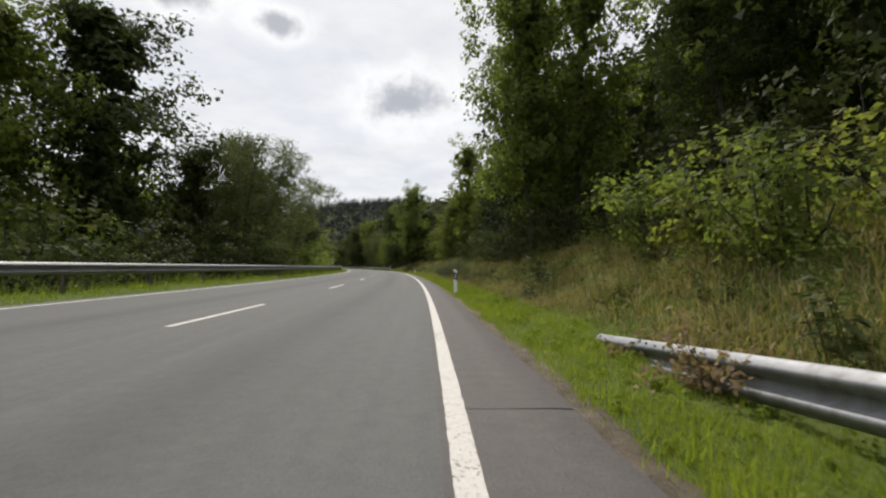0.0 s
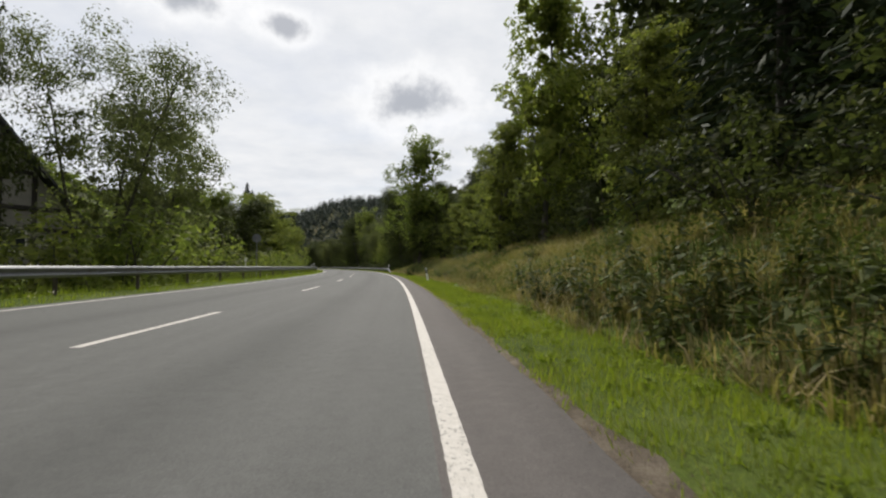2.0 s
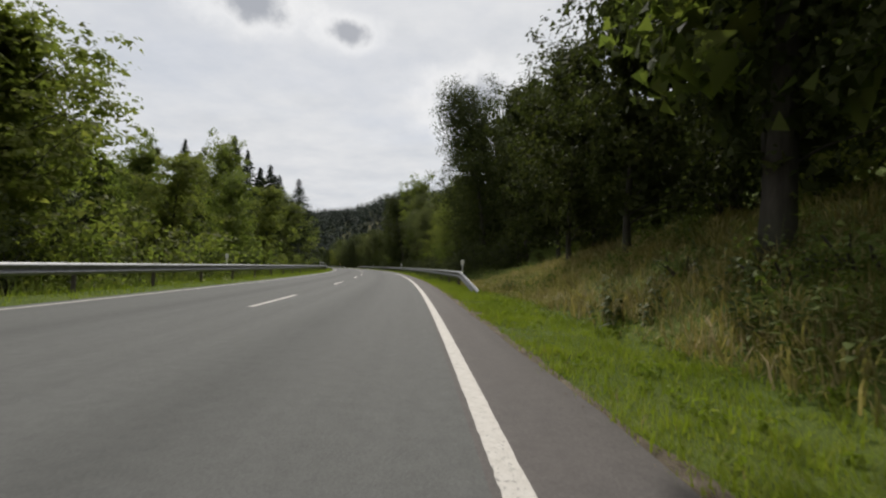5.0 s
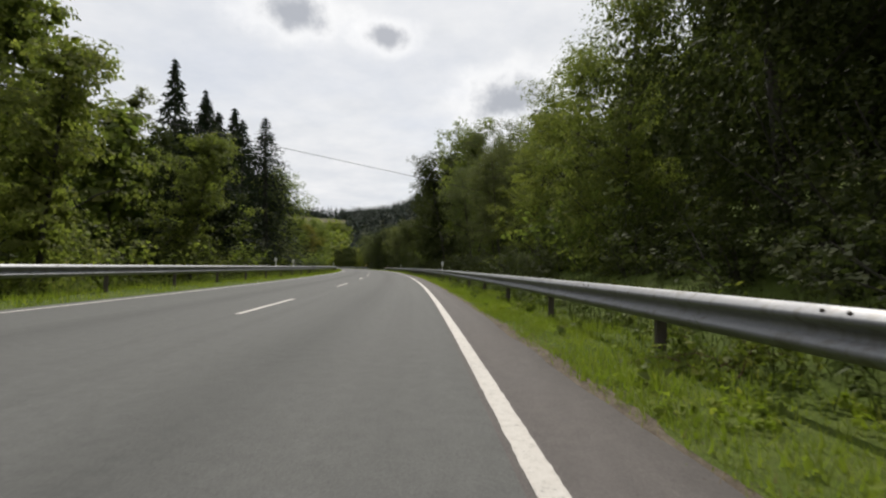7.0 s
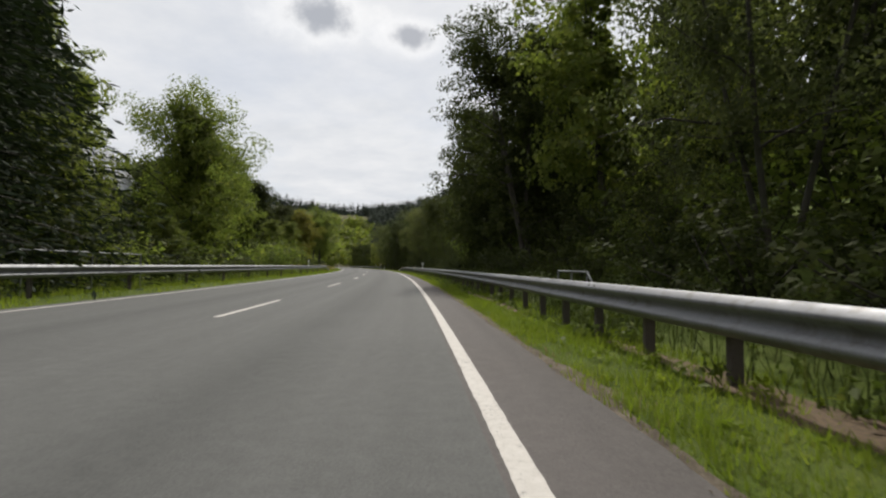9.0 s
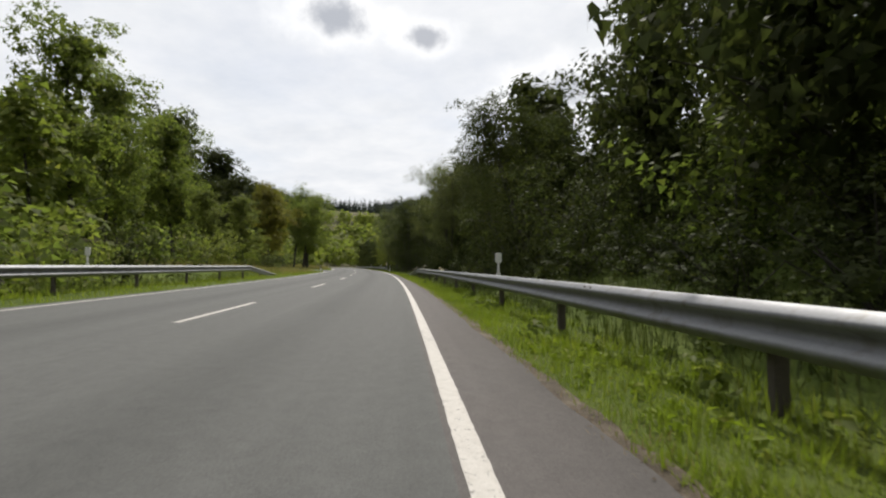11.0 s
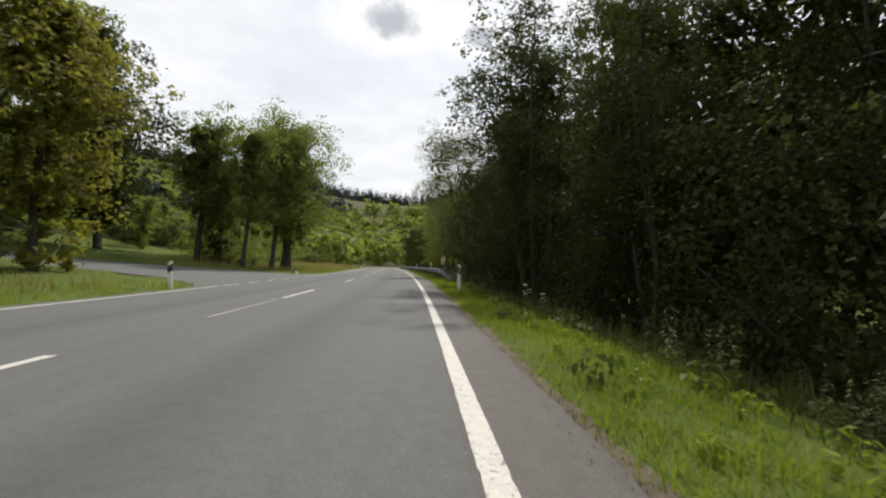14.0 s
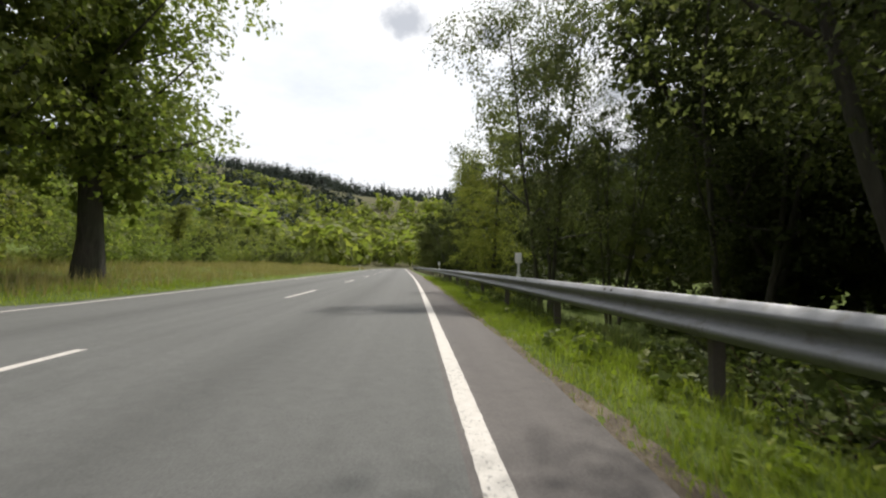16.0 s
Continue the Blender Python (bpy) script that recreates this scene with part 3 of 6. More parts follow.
def barrier(s0, s1, u0, side, top, posts, label, group, flare=None):
    """A crash barrier: rail sections of 4 m, each with its bolts, and a post wherever posts() says. top(s): height of the rail's upper edge."""
    base = new("crash_barrier")
    tagged(base, label, "crash barrier", group)
    shift = flare or (lambda s: 0.0)
    s = s0
    while s < s1 - 0.1:
        e = min(s + 4.0, s1)
        ss = np.linspace(s - 0.02, e + 0.12, 9)
        lap = 0.003 * (np.arange(9) > 7)
        v, f = beam_piece(ss, u0 + np.array([shift(q) for q in ss]) - side * lap, np.array([top(q) for q in ss]) - 0.155, side)
        sec = link("rail_section", raw_mesh("rail_section", v, f, M_ZINC, True), base)
        x, y = plan(e + 0.03, u0 + shift(e) - side * 0.0)
        bolts = []
        for ds in (-0.09, 0.09):
            for dz, reach in ((-0.032, 0.052), (-0.25, 0.062)):
                bx, by = plan(e + 0.03 + ds, u0 + shift(e) + side * reach)
                q = bend(e)
                w = np.linspace(0, 2 * np.pi, 7)[:-1]
                ring = np.stack([np.zeros(6), np.cos(w) * 0.014, np.sin(w) * 0.014], -1)
                ring = np.concatenate([ring, ring * 0.8 + [side * 0.012, 0, 0]])
                ring = np.stack([ring[:, 0] * math.cos(q) - ring[:, 1] * math.sin(q), ring[:, 0] * math.sin(q) + ring[:, 1] * math.cos(q), ring[:, 2]], -1)
                j = np.arange(6)
                fq = np.concatenate([np.stack([j, (j + 1) % 6, 6 + (j + 1) % 6, 6 + j], -1), [[6, 7, 8, 9], [9, 10, 11, 6]]])
                bolts.append((ring + [float(bx), float(by), top(e) + dz], fq))
        v, f = join(bolts)
        tagged(link("bolt_row", raw_mesh("bolt_row", v, f, M_POST), sec, "bolt heads at the rail joint"), kind="stuff")
        s = e
    for p in posts:
        t = top(p)
        up = u0 + shift(p) - side * 0.10
        low = float(land(p, up)) - 0.25
        if t - low < 0.35:
            continue
        bm = bmesh.new()
        # channel-shaped steel post
        pts = [(-0.05, -0.03), (0.05, -0.03), (0.05, -0.02), (-0.04, -0.02), (-0.04, 0.02), (0.05, 0.02), (0.05, 0.03), (-0.05, 0.03)]
        lo = [bm.verts.new((a, b, 0)) for a, b in pts]
        hi = [bm.verts.new((a, b, t - 0.02 - low)) for a, b in pts]
        for i in range(8):
            bm.faces.new((lo[i], lo[(i + 1) % 8], hi[(i + 1) % 8], hi[i]))
        bm.faces.new(hi)
        bmesh.ops.recalc_face_normals(bm, faces=bm.faces)
        post = part("post", bm, M_POST, base)
        x, y = plan(p, up)
        post.matrix_basis = pose(float(x), float(y), low, rz=math.degrees(float(bend(p))) + (180 if side > 0 else 0))
    return base


def ramped(full, *ends):
    """The rail's height: full between, sinking to the ground over the given (from s, to s) ends."""
    def top(s):
        z = full
        for a, b in ends:
            w = min(1.0, max(0.0, (s - a) / (b - a)))
            z = min(z, full + (0.02 - full) * w)
        return z
    return top


rail_posts = list(np.arange(128.3, 174, 4.0)) + [176.2] + list(np.arange(178.2, 205.5, 1.333)) + list(np.arange(207.4, 262, 4.0))
barrier(122, 266.5, 1.85, -1, ramped(0.64, (127.0, 121.5), (254.8, 266.3)), rail_posts, "weathered grey steel crash barrier on posts beside the grass verge", "crash barriers")
barrier(-46, 19.4, 2.0, -1, ramped(0.66, (12.4, 19.8)), np.arange(-44, 14, 4.0), "end of an old steel crash barrier sinking into the grass", "crash barriers")
barrier(300.3, 430, 1.85, -1, ramped(0.62, (306.0, 299.5)), np.arange(302.5, 430, 4.08), "grey steel crash barrier rising out of the grass", "crash barriers",
        lambda s: 0.35 * max(0.0, 1 - (s - 300.3) / 5.0))
barrier(-60, 258.5, -9.2, 1, ramped(0.84, (248.5, 258.5)), np.arange(-58.6, 256, 4.25), "long steel crash barrier beyond the opposite lane", "crash barriers")


# ---------------------------------------------------------------- plants
def leaf_cloud(r, centres, radii, count, size, squash=0.8, droop=0.0, slim=0.55, inner=None, simple=False, heart=None):
    """Leaves scattered through clumps, turned outwards and to the sky as leaves grow: vertices and triangles.
    inner: how deep each clump sits in the crown, 0 to 1; simple: one broad triangle a leaf; heart: the crown's middle."""
    centres, radii = np.asarray(centres, float), np.asarray(radii, float)
    inner = np.zeros(len(centres)) if inner is None else np.asarray(inner)
    twigs = int(np.clip(count / len(centres) / 11, 1, 7)) if simple else 1
    if twigs > 1:
        # each clump is a bunch of smaller leafy twigs with gaps between them
        w = r.normal(0, 1, (len(centres), twigs, 3)) + [0, 0, 0.25]
        w *= (0.74 * radii[:, None] / np.linalg.norm(w, axis=2))[:, :, None] * [1, 1, squash]
        centres = (centres[:, None] + w).reshape(-1, 3)
        radii = np.repeat(radii * 0.46, twigs) * r.uniform(0.7, 1.3, len(centres))
        inner = np.repeat(inner, twigs)
    pick = r.choice(len(centres), count, p=radii ** 2.2 / (radii ** 2.2).sum())
    d = r.normal(0, 1, (count, 3))
    d /= np.linalg.norm(d, axis=1)[:, None]
    rad = radii[pick] * r.random(count) ** 0.38
    c = centres[pick] + d * rad[:, None] * [1, 1, squash]
    nrm = 0.75 * d + r.normal(0, 0.42, (count, 3)) + [0, 0, 0.45]
    if heart is not None:
        away = (c - heart) * [1, 1, 0.6]
        nrm += 0.5 * away / (np.linalg.norm(away, axis=1)[:, None] + 1e-6)
    nrm /= np.linalg.norm(nrm, axis=1)[:, None] + 1e-9
    out = np.cross(nrm, r.normal(0, 1, (count, 3))) + [0, 0, -droop * 2]
    out -= nrm * (out * nrm).sum(1)[:, None]
    out /= np.linalg.norm(out, axis=1)[:, None] + 1e-9
    side = np.cross(out, nrm)
    ln = size * (0.82 if simple else 1.0) * r.uniform(0.6, 1.35, count)[:, None]
    off = np.hypot(c[:, 0], c[:, 1])
    deep = (off < 0.4 * np.quantile(off, 0.92)) & (inner[pick] > 0.5) & (r.random(count) < 0.5) & (size < 0.4)
    ln = ln * (1 + (1.4 if size > 0.18 else 0.25) * deep)[:, None]
    c = np.where(deep[:, None], centres[pick] + (c - centres[pick]) * 0.4, c)
    if simple:
        k = (0.45 + 0.55 * slim)
        a = c + out * ln * 0.62
        b = c - out * ln * r.uniform(0.2, 0.45, (count, 1)) + side * ln * k * r.uniform(0.45, 0.75, (count, 1))
        e = c - out * ln * r.uniform(0.2, 0.45, (count, 1)) - side * ln * k * r.uniform(0.45, 0.75, (count, 1))
        return np.stack([a, b, e], 1).reshape(-1, 3), np.arange(count * 3).reshape(-1, 3)
    w = ln * slim
    base, tip = c - out * ln * 0.5, c + out * ln * 0.5 - nrm * ln * 0.12
    a, b = c + side * w * 0.5 + nrm * ln * 0.10, c - side * w * 0.5 + nrm * ln * 0.10
    v = np.stack([base, a, tip, b], 1).reshape(-1, 3)
    k = np.arange(count)[:, None] * 4
    f = np.concatenate([k + [0, 1, 2], k + [0, 2, 3]])
    return v, f


def limb(r, start, direction, length, radius, bendy=0.25, n=6, lift=0.15):
    pts, d = [np.array(start, float)], np.array(direction, float)
    d /= np.linalg.norm(d)
    for _ in range(n - 1):
        d = d + r.normal(0, bendy / n ** 0.5, 3) + [0, 0, lift / n]
        d /= np.linalg.norm(d)
        pts.append(pts[-1] + d * length / (n - 1))
    return np.array(pts), radius * np.linspace(1, 0.25, n)


def broadleaf(name, seed, h, wide, bare, leaves, size, leaf_mat, bark_mat=None, stems=1, droop=0.0, airy=1.0, slim=0.55, squash=0.75, label="", lobes=34, simple=False, stout=1.0):
    """A leafy tree: trunk and limbs in one mesh, crown of leaves in another. h metres high, wide across, bare: height of the lowest boughs."""
    r = np.random.default_rng(seed)
    wood, centres, radii, inner = [], [], [], []
    for st in range(stems):
        ang = r.uniform(0, 6.28)
        lean = np.array([math.cos(ang), math.sin(ang), 0]) * (0.05 if stems == 1 else 0.22)
        pts, rad = limb(r, (lean * 1.2) * [1, 1, 0], lean + [0, 0, 1], h * 0.88, stout * (0.011 * h + 0.04) / stems ** 0.5, 0.12, 9, 0.1)
        pts[0, 2] = -0.4
        rad[0] *= 1.35
        wood.append(tube(pts, rad, 7 if leaves > 12000 else 5))
        for i in range(int(lobes / stems)):
            w = (i + r.random()) / int(lobes / stems)
            z = bare + (h * 0.93 - bare) * w
            k = min(len(pts) - 2, int(z / (h * 0.88) * (len(pts) - 1)))
            start = pts[k] + (pts[k + 1] - pts[k]) * r.random()
            shape = max(0.12, math.sin(math.pi * min(1, 0.24 + 0.76 * w) ** 0.95)) ** 0.5
            reach = wide / 2 * shape * r.uniform(0.62, 1.02)
            a2 = r.uniform(0, 6.28)
            bough, brad = limb(r, start, (math.cos(a2), math.sin(a2), 0.45 - droop + 0.5 * w), reach, stout * (0.02 + 0.0022 * h * (1 - w)), 0.35, 5, 0.2 - droop)
            if leaves > 4000 and i % 3 == 0:
                wood.append(tube(bough, brad, 4))
            for q in (0.45, 0.75, 1.0):
                at = bough[min(4, int(q * 4))] + r.normal(0, 0.12 * wide / 4, 3)
                centres.append(at)
                radii.append((0.11 + 0.06 * r.random()) * wide * (1.15 - 0.35 * q) * airy)
                inner.append(1.0 if q < 0.5 else 0.25 if q < 0.9 else 0.0)
    v, f = join(wood)
    tree = new(name)
    trunk = link("trunk", raw_mesh("trunk", v, f, bark_mat or M_BARK, True), tree)
    v, f = leaf_cloud(r, centres, radii, leaves, size, squash, droop, slim, inner, simple, np.array([0, 0, bare + (h - bare) * 0.4]))
    link("crown", raw_mesh("crown", v, f, leaf_mat), tree)
    return tagged(tree, label, "tree")


def spruce(name, seed, h, wide, leaves, size, label):
    """A conifer: straight trunk, whorls of drooping boughs clad in needle sprays."""
    r = np.random.default_rng(seed)
    pts = np.stack([np.zeros(8), np.zeros(8), np.linspace(-0.4, h, 8)], -1)
    wood = [tube(pts, np.linspace(0.016 * h + 0.03, 0.01, 8), 7)]
    pos, way, wgt = [], [], []
    z = 0.06 * h
    while z < h * 0.985:
        w = z / h
        n = int(r.integers(6, 9))
        a0 = r.uniform(0, 6.28)
        reach = wide / 2 * (1 - w) ** 0.95 * r.uniform(0.75, 1.15) + 0.06
        for i in range(n):
            a = a0 + 6.283 * i / n + r.normal(0, 0.2)
            rr = reach * r.uniform(0.75, 1.1)
            q = np.linspace(0.1, 1, 7)
            line = np.stack([np.cos(a) * rr * q, np.sin(a) * rr * q, z + rr * (0.18 * q - 0.55 * q ** 1.6) + 0.1 * rr * q ** 5], -1)
            if rr > 1.0 and leaves > 3000 and i % 2:
                wood.append(tube(line[::2], np.linspace(0.03, 0.008, 4), 3))
            pos.append(line[1:])
            wgt.append(np.full(6, rr + 0.15))
            way.append(np.repeat([[math.cos(a), math.sin(a), -0.25]], 6, 0))
        z += h * 0.024 * (1.25 - 0.6 * w)
    pos, way, wgt = np.concatenate(pos), np.concatenate(way), np.concatenate(wgt)
    k = r.choice(len(pos), leaves, p=wgt / wgt.sum())
    c = pos[k] + r.normal(0, 0.10, (leaves, 3)) * wgt[k][:, None] * [1.6, 1.6, 0.9]
    out = way[k] + r.normal(0, 0.45, (leaves, 3)) + [0, 0, -0.25]
    out /= np.linalg.norm(out, axis=1)[:, None]
    side = np.cross(out, r.normal(0, 1, (leaves, 3)))
    side /= np.linalg.norm(side, axis=1)[:, None]
    ln = size * r.uniform(0.6, 1.3, leaves)[:, None]
    v = np.stack([c - out * ln * 0.5, c + side * ln * 0.14, c + out * ln * 0.5, c - side * ln * 0.14], 1).reshape(-1, 3)
    j = np.arange(leaves)[:, None] * 4
    f = np.concatenate([j + [0, 1, 2], j + [0, 2, 3]])
    tree = new(name)
    wv, wf = join(wood)
    link("trunk", raw_mesh("trunk", wv, wf, M_BARK, True), tree)
    link("crown", raw_mesh("crown", v, f, M_NEEDLE), tree)
    return tagged(tree, label, "conifer")


def bush(name, seed, h, wide, leaves, size, mat, label):
    r = np.random.default_rng(seed)
    wood, centres, radii = [], [], []
    for i in range(11):
        a = r.uniform(0, 6.28)
        p, rad = limb(r, (0.15 * math.cos(a), 0.15 * math.sin(a), -0.15), (math.cos(a) * r.uniform(0.1, 0.8), math.sin(a) * r.uniform(0.1, 0.8), 1), h * r.uniform(0.6, 1.0), 0.035, 0.4, 6)
        p[:, :2] *= wide / h / 0.9
        wood.append(tube(p[::2], rad[::2], 3))
        for q in (1, 2, 3, 4, 5):
            centres.append(p[q] + r.normal(0, 0.1, 3))
            radii.append(wide * r.uniform(0.12, 0.20))
    for _ in range(8):
        a = r.uniform(0, 6.28)
        centres.append(np.array([math.cos(a), math.sin(a), 0]) * wide * 0.32 + [0, 0, h * 0.15])
        radii.append(wide * 0.17)
    v, f = join(wood)
    tree = new(name)
    link("stem_tuft", raw_mesh("stem_tuft", v, f, M_BARK, True), tree)
    v, f = leaf_cloud(r, centres, radii, leaves, size, 0.8, 0.05, 0.7, None, True, np.array([0, 0, h * 0.35]))
    link("foliage", raw_mesh("foliage", v, f, mat), tree)
    return tagged(tree, label, "shrub")


def stalks(name, seed, h, wide, stems, per, size, mat, label):
    """Upright weeds: thin stems with leaves set all the way up."""
    r = np.random.default_rng(seed)
    wood, at, away = [], [], []
    for i in range(stems):
        a, q = r.uniform(0, 6.28), wide / 2 * r.random() ** 0.6
        foot = np.array([math.cos(a) * q, math.sin(a) * q, -0.05])
        p, rad = limb(r, foot, (math.cos(a) * 0.22, math.sin(a) * 0.22, 1), h * r.uniform(0.6, 1.05), 0.006, 0.25, 5)
        wood.append(tube(p[::2], rad[::2], 3))
        w = r.uniform(0.1, 1.0, per)
        k = w * 4
        j = np.minimum(3, k.astype(int))
        at.append(p[j] + (p[j + 1] - p[j]) * (k - j)[:, None])
        away.append(np.stack([np.cos(w * 90), np.sin(w * 90), -0.25 + 0 * w], -1) * (1.25 - 0.75 * w)[:, None])
    at, away = np.concatenate(at), np.concatenate(away)
    ln = size * r.uniform(0.7, 1.4, len(at))[:, None]
    side = np.cross(away, [0, 0, 1.0]) * 0.32
    lift = np.stack([0 * ln[:, 0], 0 * ln[:, 0], r.normal(0.0, 0.25, len(at))], -1) * ln
    v = np.stack([at + (away * 0.1 + side) * ln, at + (away * 0.1 - side) * ln, at + away * ln * 1.3 + lift], 1).reshape(-1, 3)
    f = np.arange(len(at) * 3).reshape(-1, 3)
    weed = new(name)
    wv, wf = join(wood)
    link("stem_tuft", raw_mesh("stem_tuft", wv, wf, M_WEED, True), weed)
    link("foliage", raw_mesh("foliage", v, f, mat), weed)
    return tagged(weed, label, "weed")


KINDS = {}


def stock(key, height, maker, *args, **kw):
    KINDS[key] = (maker(*args, **kw), height)
    KINDS[key][0].matrix_basis = Matrix.Translation((0, -4000, -900))


# patterns at a set size, copied and scaled over the place
stock("ash", 14, broadleaf, "tree", 21, 14, 9.5, 2.0, 11500, 0.28, M_LEAF, simple=True, label="tall leafy roadside tree with a dense green crown")
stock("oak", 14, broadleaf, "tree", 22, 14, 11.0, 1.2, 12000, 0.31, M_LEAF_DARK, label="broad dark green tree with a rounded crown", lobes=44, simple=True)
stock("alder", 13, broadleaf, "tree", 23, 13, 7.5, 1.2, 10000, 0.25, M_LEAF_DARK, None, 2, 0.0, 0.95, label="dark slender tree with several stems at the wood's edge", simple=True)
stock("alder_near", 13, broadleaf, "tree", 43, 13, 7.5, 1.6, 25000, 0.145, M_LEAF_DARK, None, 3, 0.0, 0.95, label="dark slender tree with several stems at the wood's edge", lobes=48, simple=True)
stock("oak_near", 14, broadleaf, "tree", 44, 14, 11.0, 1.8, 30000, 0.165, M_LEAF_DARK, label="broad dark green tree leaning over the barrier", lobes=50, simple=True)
stock("willow_near", 12, broadleaf, "tree", 45, 12, 9.0, 3.3, 27000, 0.145, M_LEAF_GREY, None, 3, 0.08, 1.0, 0.45, simple=True, label="grey-green willow with loose feathery twigs beside the barrier", lobes=46)
stock("willow_fine", 12, broadleaf, "tree", 56, 12, 9.0, 3.3, 46000, 0.09, M_LEAF_GREY, None, 3, 0.08, 1.0, 0.45, simple=True, label="grey-green willow with loose feathery twigs beside the barrier", lobes=46)
stock("willow", 12, broadleaf, "tree", 24, 12, 9.0, 1.4, 12500, 0.25, M_LEAF_GREY, None, 2, 0.10, 1.0, 0.42, simple=True, label="grey-green willow with loose feathery twigs", lobes=40)
stock("beech", 11, broadleaf, "tree", 25, 11, 8.0, 0.3, 11500, 0.21, M_LEAF_FRESH, None, 1, 0.05, 0.95, simple=True, squash=0.45, label="young beech with fresh green leaves in layers", lobes=40)
stock("beech_near", 11, broadleaf, "tree", 49, 11, 8.0, 0.3, 24000, 0.125, M_LEAF_FRESH, None, 1, 0.05, 0.95, simple=True, squash=0.45, label="young beech with fresh green leaves in layers", lobes=46)
stock("maple", 12, broadleaf, "tree", 26, 12, 9.0, 3.6, 15000, 0.22, M_LEAF, None, 1, 0.0, 1.0, stout=1.5, simple=True, label="green tree with a straight trunk on the grass")
stock("big_maple", 16, broadleaf, "tree", 46, 16, 14.5, 3.4, 30000, 0.25, M_LEAF, None, 1, 0.0, 0.95, stout=2.2, simple=True, label="large spreading green tree with a stout trunk on the grass", lobes=70)
stock("rusty", 12, broadleaf, "tree", 27, 12, 8.5, 0.8, 11500, 0.24, M_LEAF_RUST, simple=True, label="broad tree with yellowing leaves")
stock("birch", 18, broadleaf, "tree", 28, 18, 6.5, 5.0, 3400, 0.28, M_LEAF_GREY, M_BIRCH, 1, 0.15, 0.8, label="tall pale birch with a thin crown")
stock("stemmy", 12, broadleaf, "tree", 29, 12, 7.5, 2.6, 22000, 0.145, M_LEAF_DARK, None, 5, 0.0, 0.95, label="cluster of thin dark stems with a high crown", lobes=45, simple=True)
stock("stemmy_fine", 12, broadleaf, "tree", 55, 12, 7.5, 2.6, 44000, 0.085, M_LEAF_DARK, None, 5, 0.0, 0.95, label="cluster of thin dark stems with a high crown", lobes=50, simple=True)
stock("sparse", 15, broadleaf, "tree", 30, 15, 6.0, 4.0, 2200, 0.27, M_LEAF_GREY, None, 1, 0.05, 0.55, label="thin tree with a sparse airy crown", lobes=26)
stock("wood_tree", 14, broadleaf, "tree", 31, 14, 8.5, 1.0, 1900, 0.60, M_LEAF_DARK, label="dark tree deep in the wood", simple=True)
stock("wood_light", 13, broadleaf, "tree", 32, 13, 8.5, 1.0, 1500, 0.72, M_LEAF, label="green tree on the far slope", simple=True)
stock("spruce", 16, spruce, "spruce", 33, 16, 8.0, 4800, 0.52, "dark tall spruce with drooping boughs")
stock("spruce_near", 16, spruce, "spruce", 54, 16, 8.0, 13000, 0.27, "dark tall spruce with drooping boughs")
stock("spruce_far", 16, spruce, "spruce", 34, 16, 7.5, 1100, 1.15, "dark spruce on the hillside")
stock("shrub", 3, bush, "shrub", 35, 3, 3.4, 1200, 0.20, M_LEAF, "dense rounded green roadside shrub")
stock("hill_bush", 4, bush, "shrub", 51, 4, 5.0, 2100, 0.24, M_LEAF, "rounded green bush on the grassy slope")
stock("hill_bush_pale", 4, bush, "shrub", 52, 4, 5.4, 2100, 0.24, M_LEAF_FRESH, "rounded light green bush on the grassy slope")
stock("hill_bush_dark", 4, bush, "shrub", 53, 4, 4.6, 2000, 0.22, M_LEAF_DARK, "rounded dark green bush on the grassy slope")
stock("shrub_fresh", 3, bush, "shrub", 36, 3, 3.4, 1200, 0.20, M_LEAF_FRESH, "dense light green leafy shrub")
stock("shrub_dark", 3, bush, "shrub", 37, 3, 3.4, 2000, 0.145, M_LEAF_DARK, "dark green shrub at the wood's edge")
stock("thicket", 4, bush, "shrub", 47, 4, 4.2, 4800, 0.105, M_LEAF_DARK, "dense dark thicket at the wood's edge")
stock("herb", 0.8, bush, "wild_herb", 48, 0.8, 1.1, 420, 0.085, M_WEED, "rounded clump of green herbs in the tall grass")
stock("nettle", 1.2, stalks, "nettle", 38, 1.2, 1.1, 16, 22, 0.105, M_WEED_DARK, "clump of tall dark green nettles")
stock("mugwort", 1.2, stalks, "mugwort", 39, 1.2, 1.0, 13, 24, 0.085, M_WEED, "clump of upright dusty green weeds")
used = set()
place_rng = random.Random(4)


def plant(key, s, u, h, wide=None, group="", dz=0.0, turn=None):
    """Sets a plant of the given height at s, u; wide: its breadth against the pattern's."""
    ob, h0 = KINDS[key]
    k = h / h0
    w = k * (wide or 1.0)
    x, y, z = spot(s, u)
    a = (s * 137.5 + u * 61.0) % 360 if turn is None else turn
    m = pose(x, y, z + dz, 2 * math.sin(s * 3.1), 2 * math.sin(s * 5.3 + 1), a) @ Matrix.Diagonal((w, w, k, 1))
    if key not in used:
        used.add(key)
        ob.matrix_basis = m
    else:
        ob = copy_thing(ob, m) if ob.scale[0] == 1 else spare(ob, m)
    if group:
        tagged(ob, group=group)
    return ob


def spare(ob, m):
    c = copy_thing(ob, m)
    c.matrix_basis = m
    return c


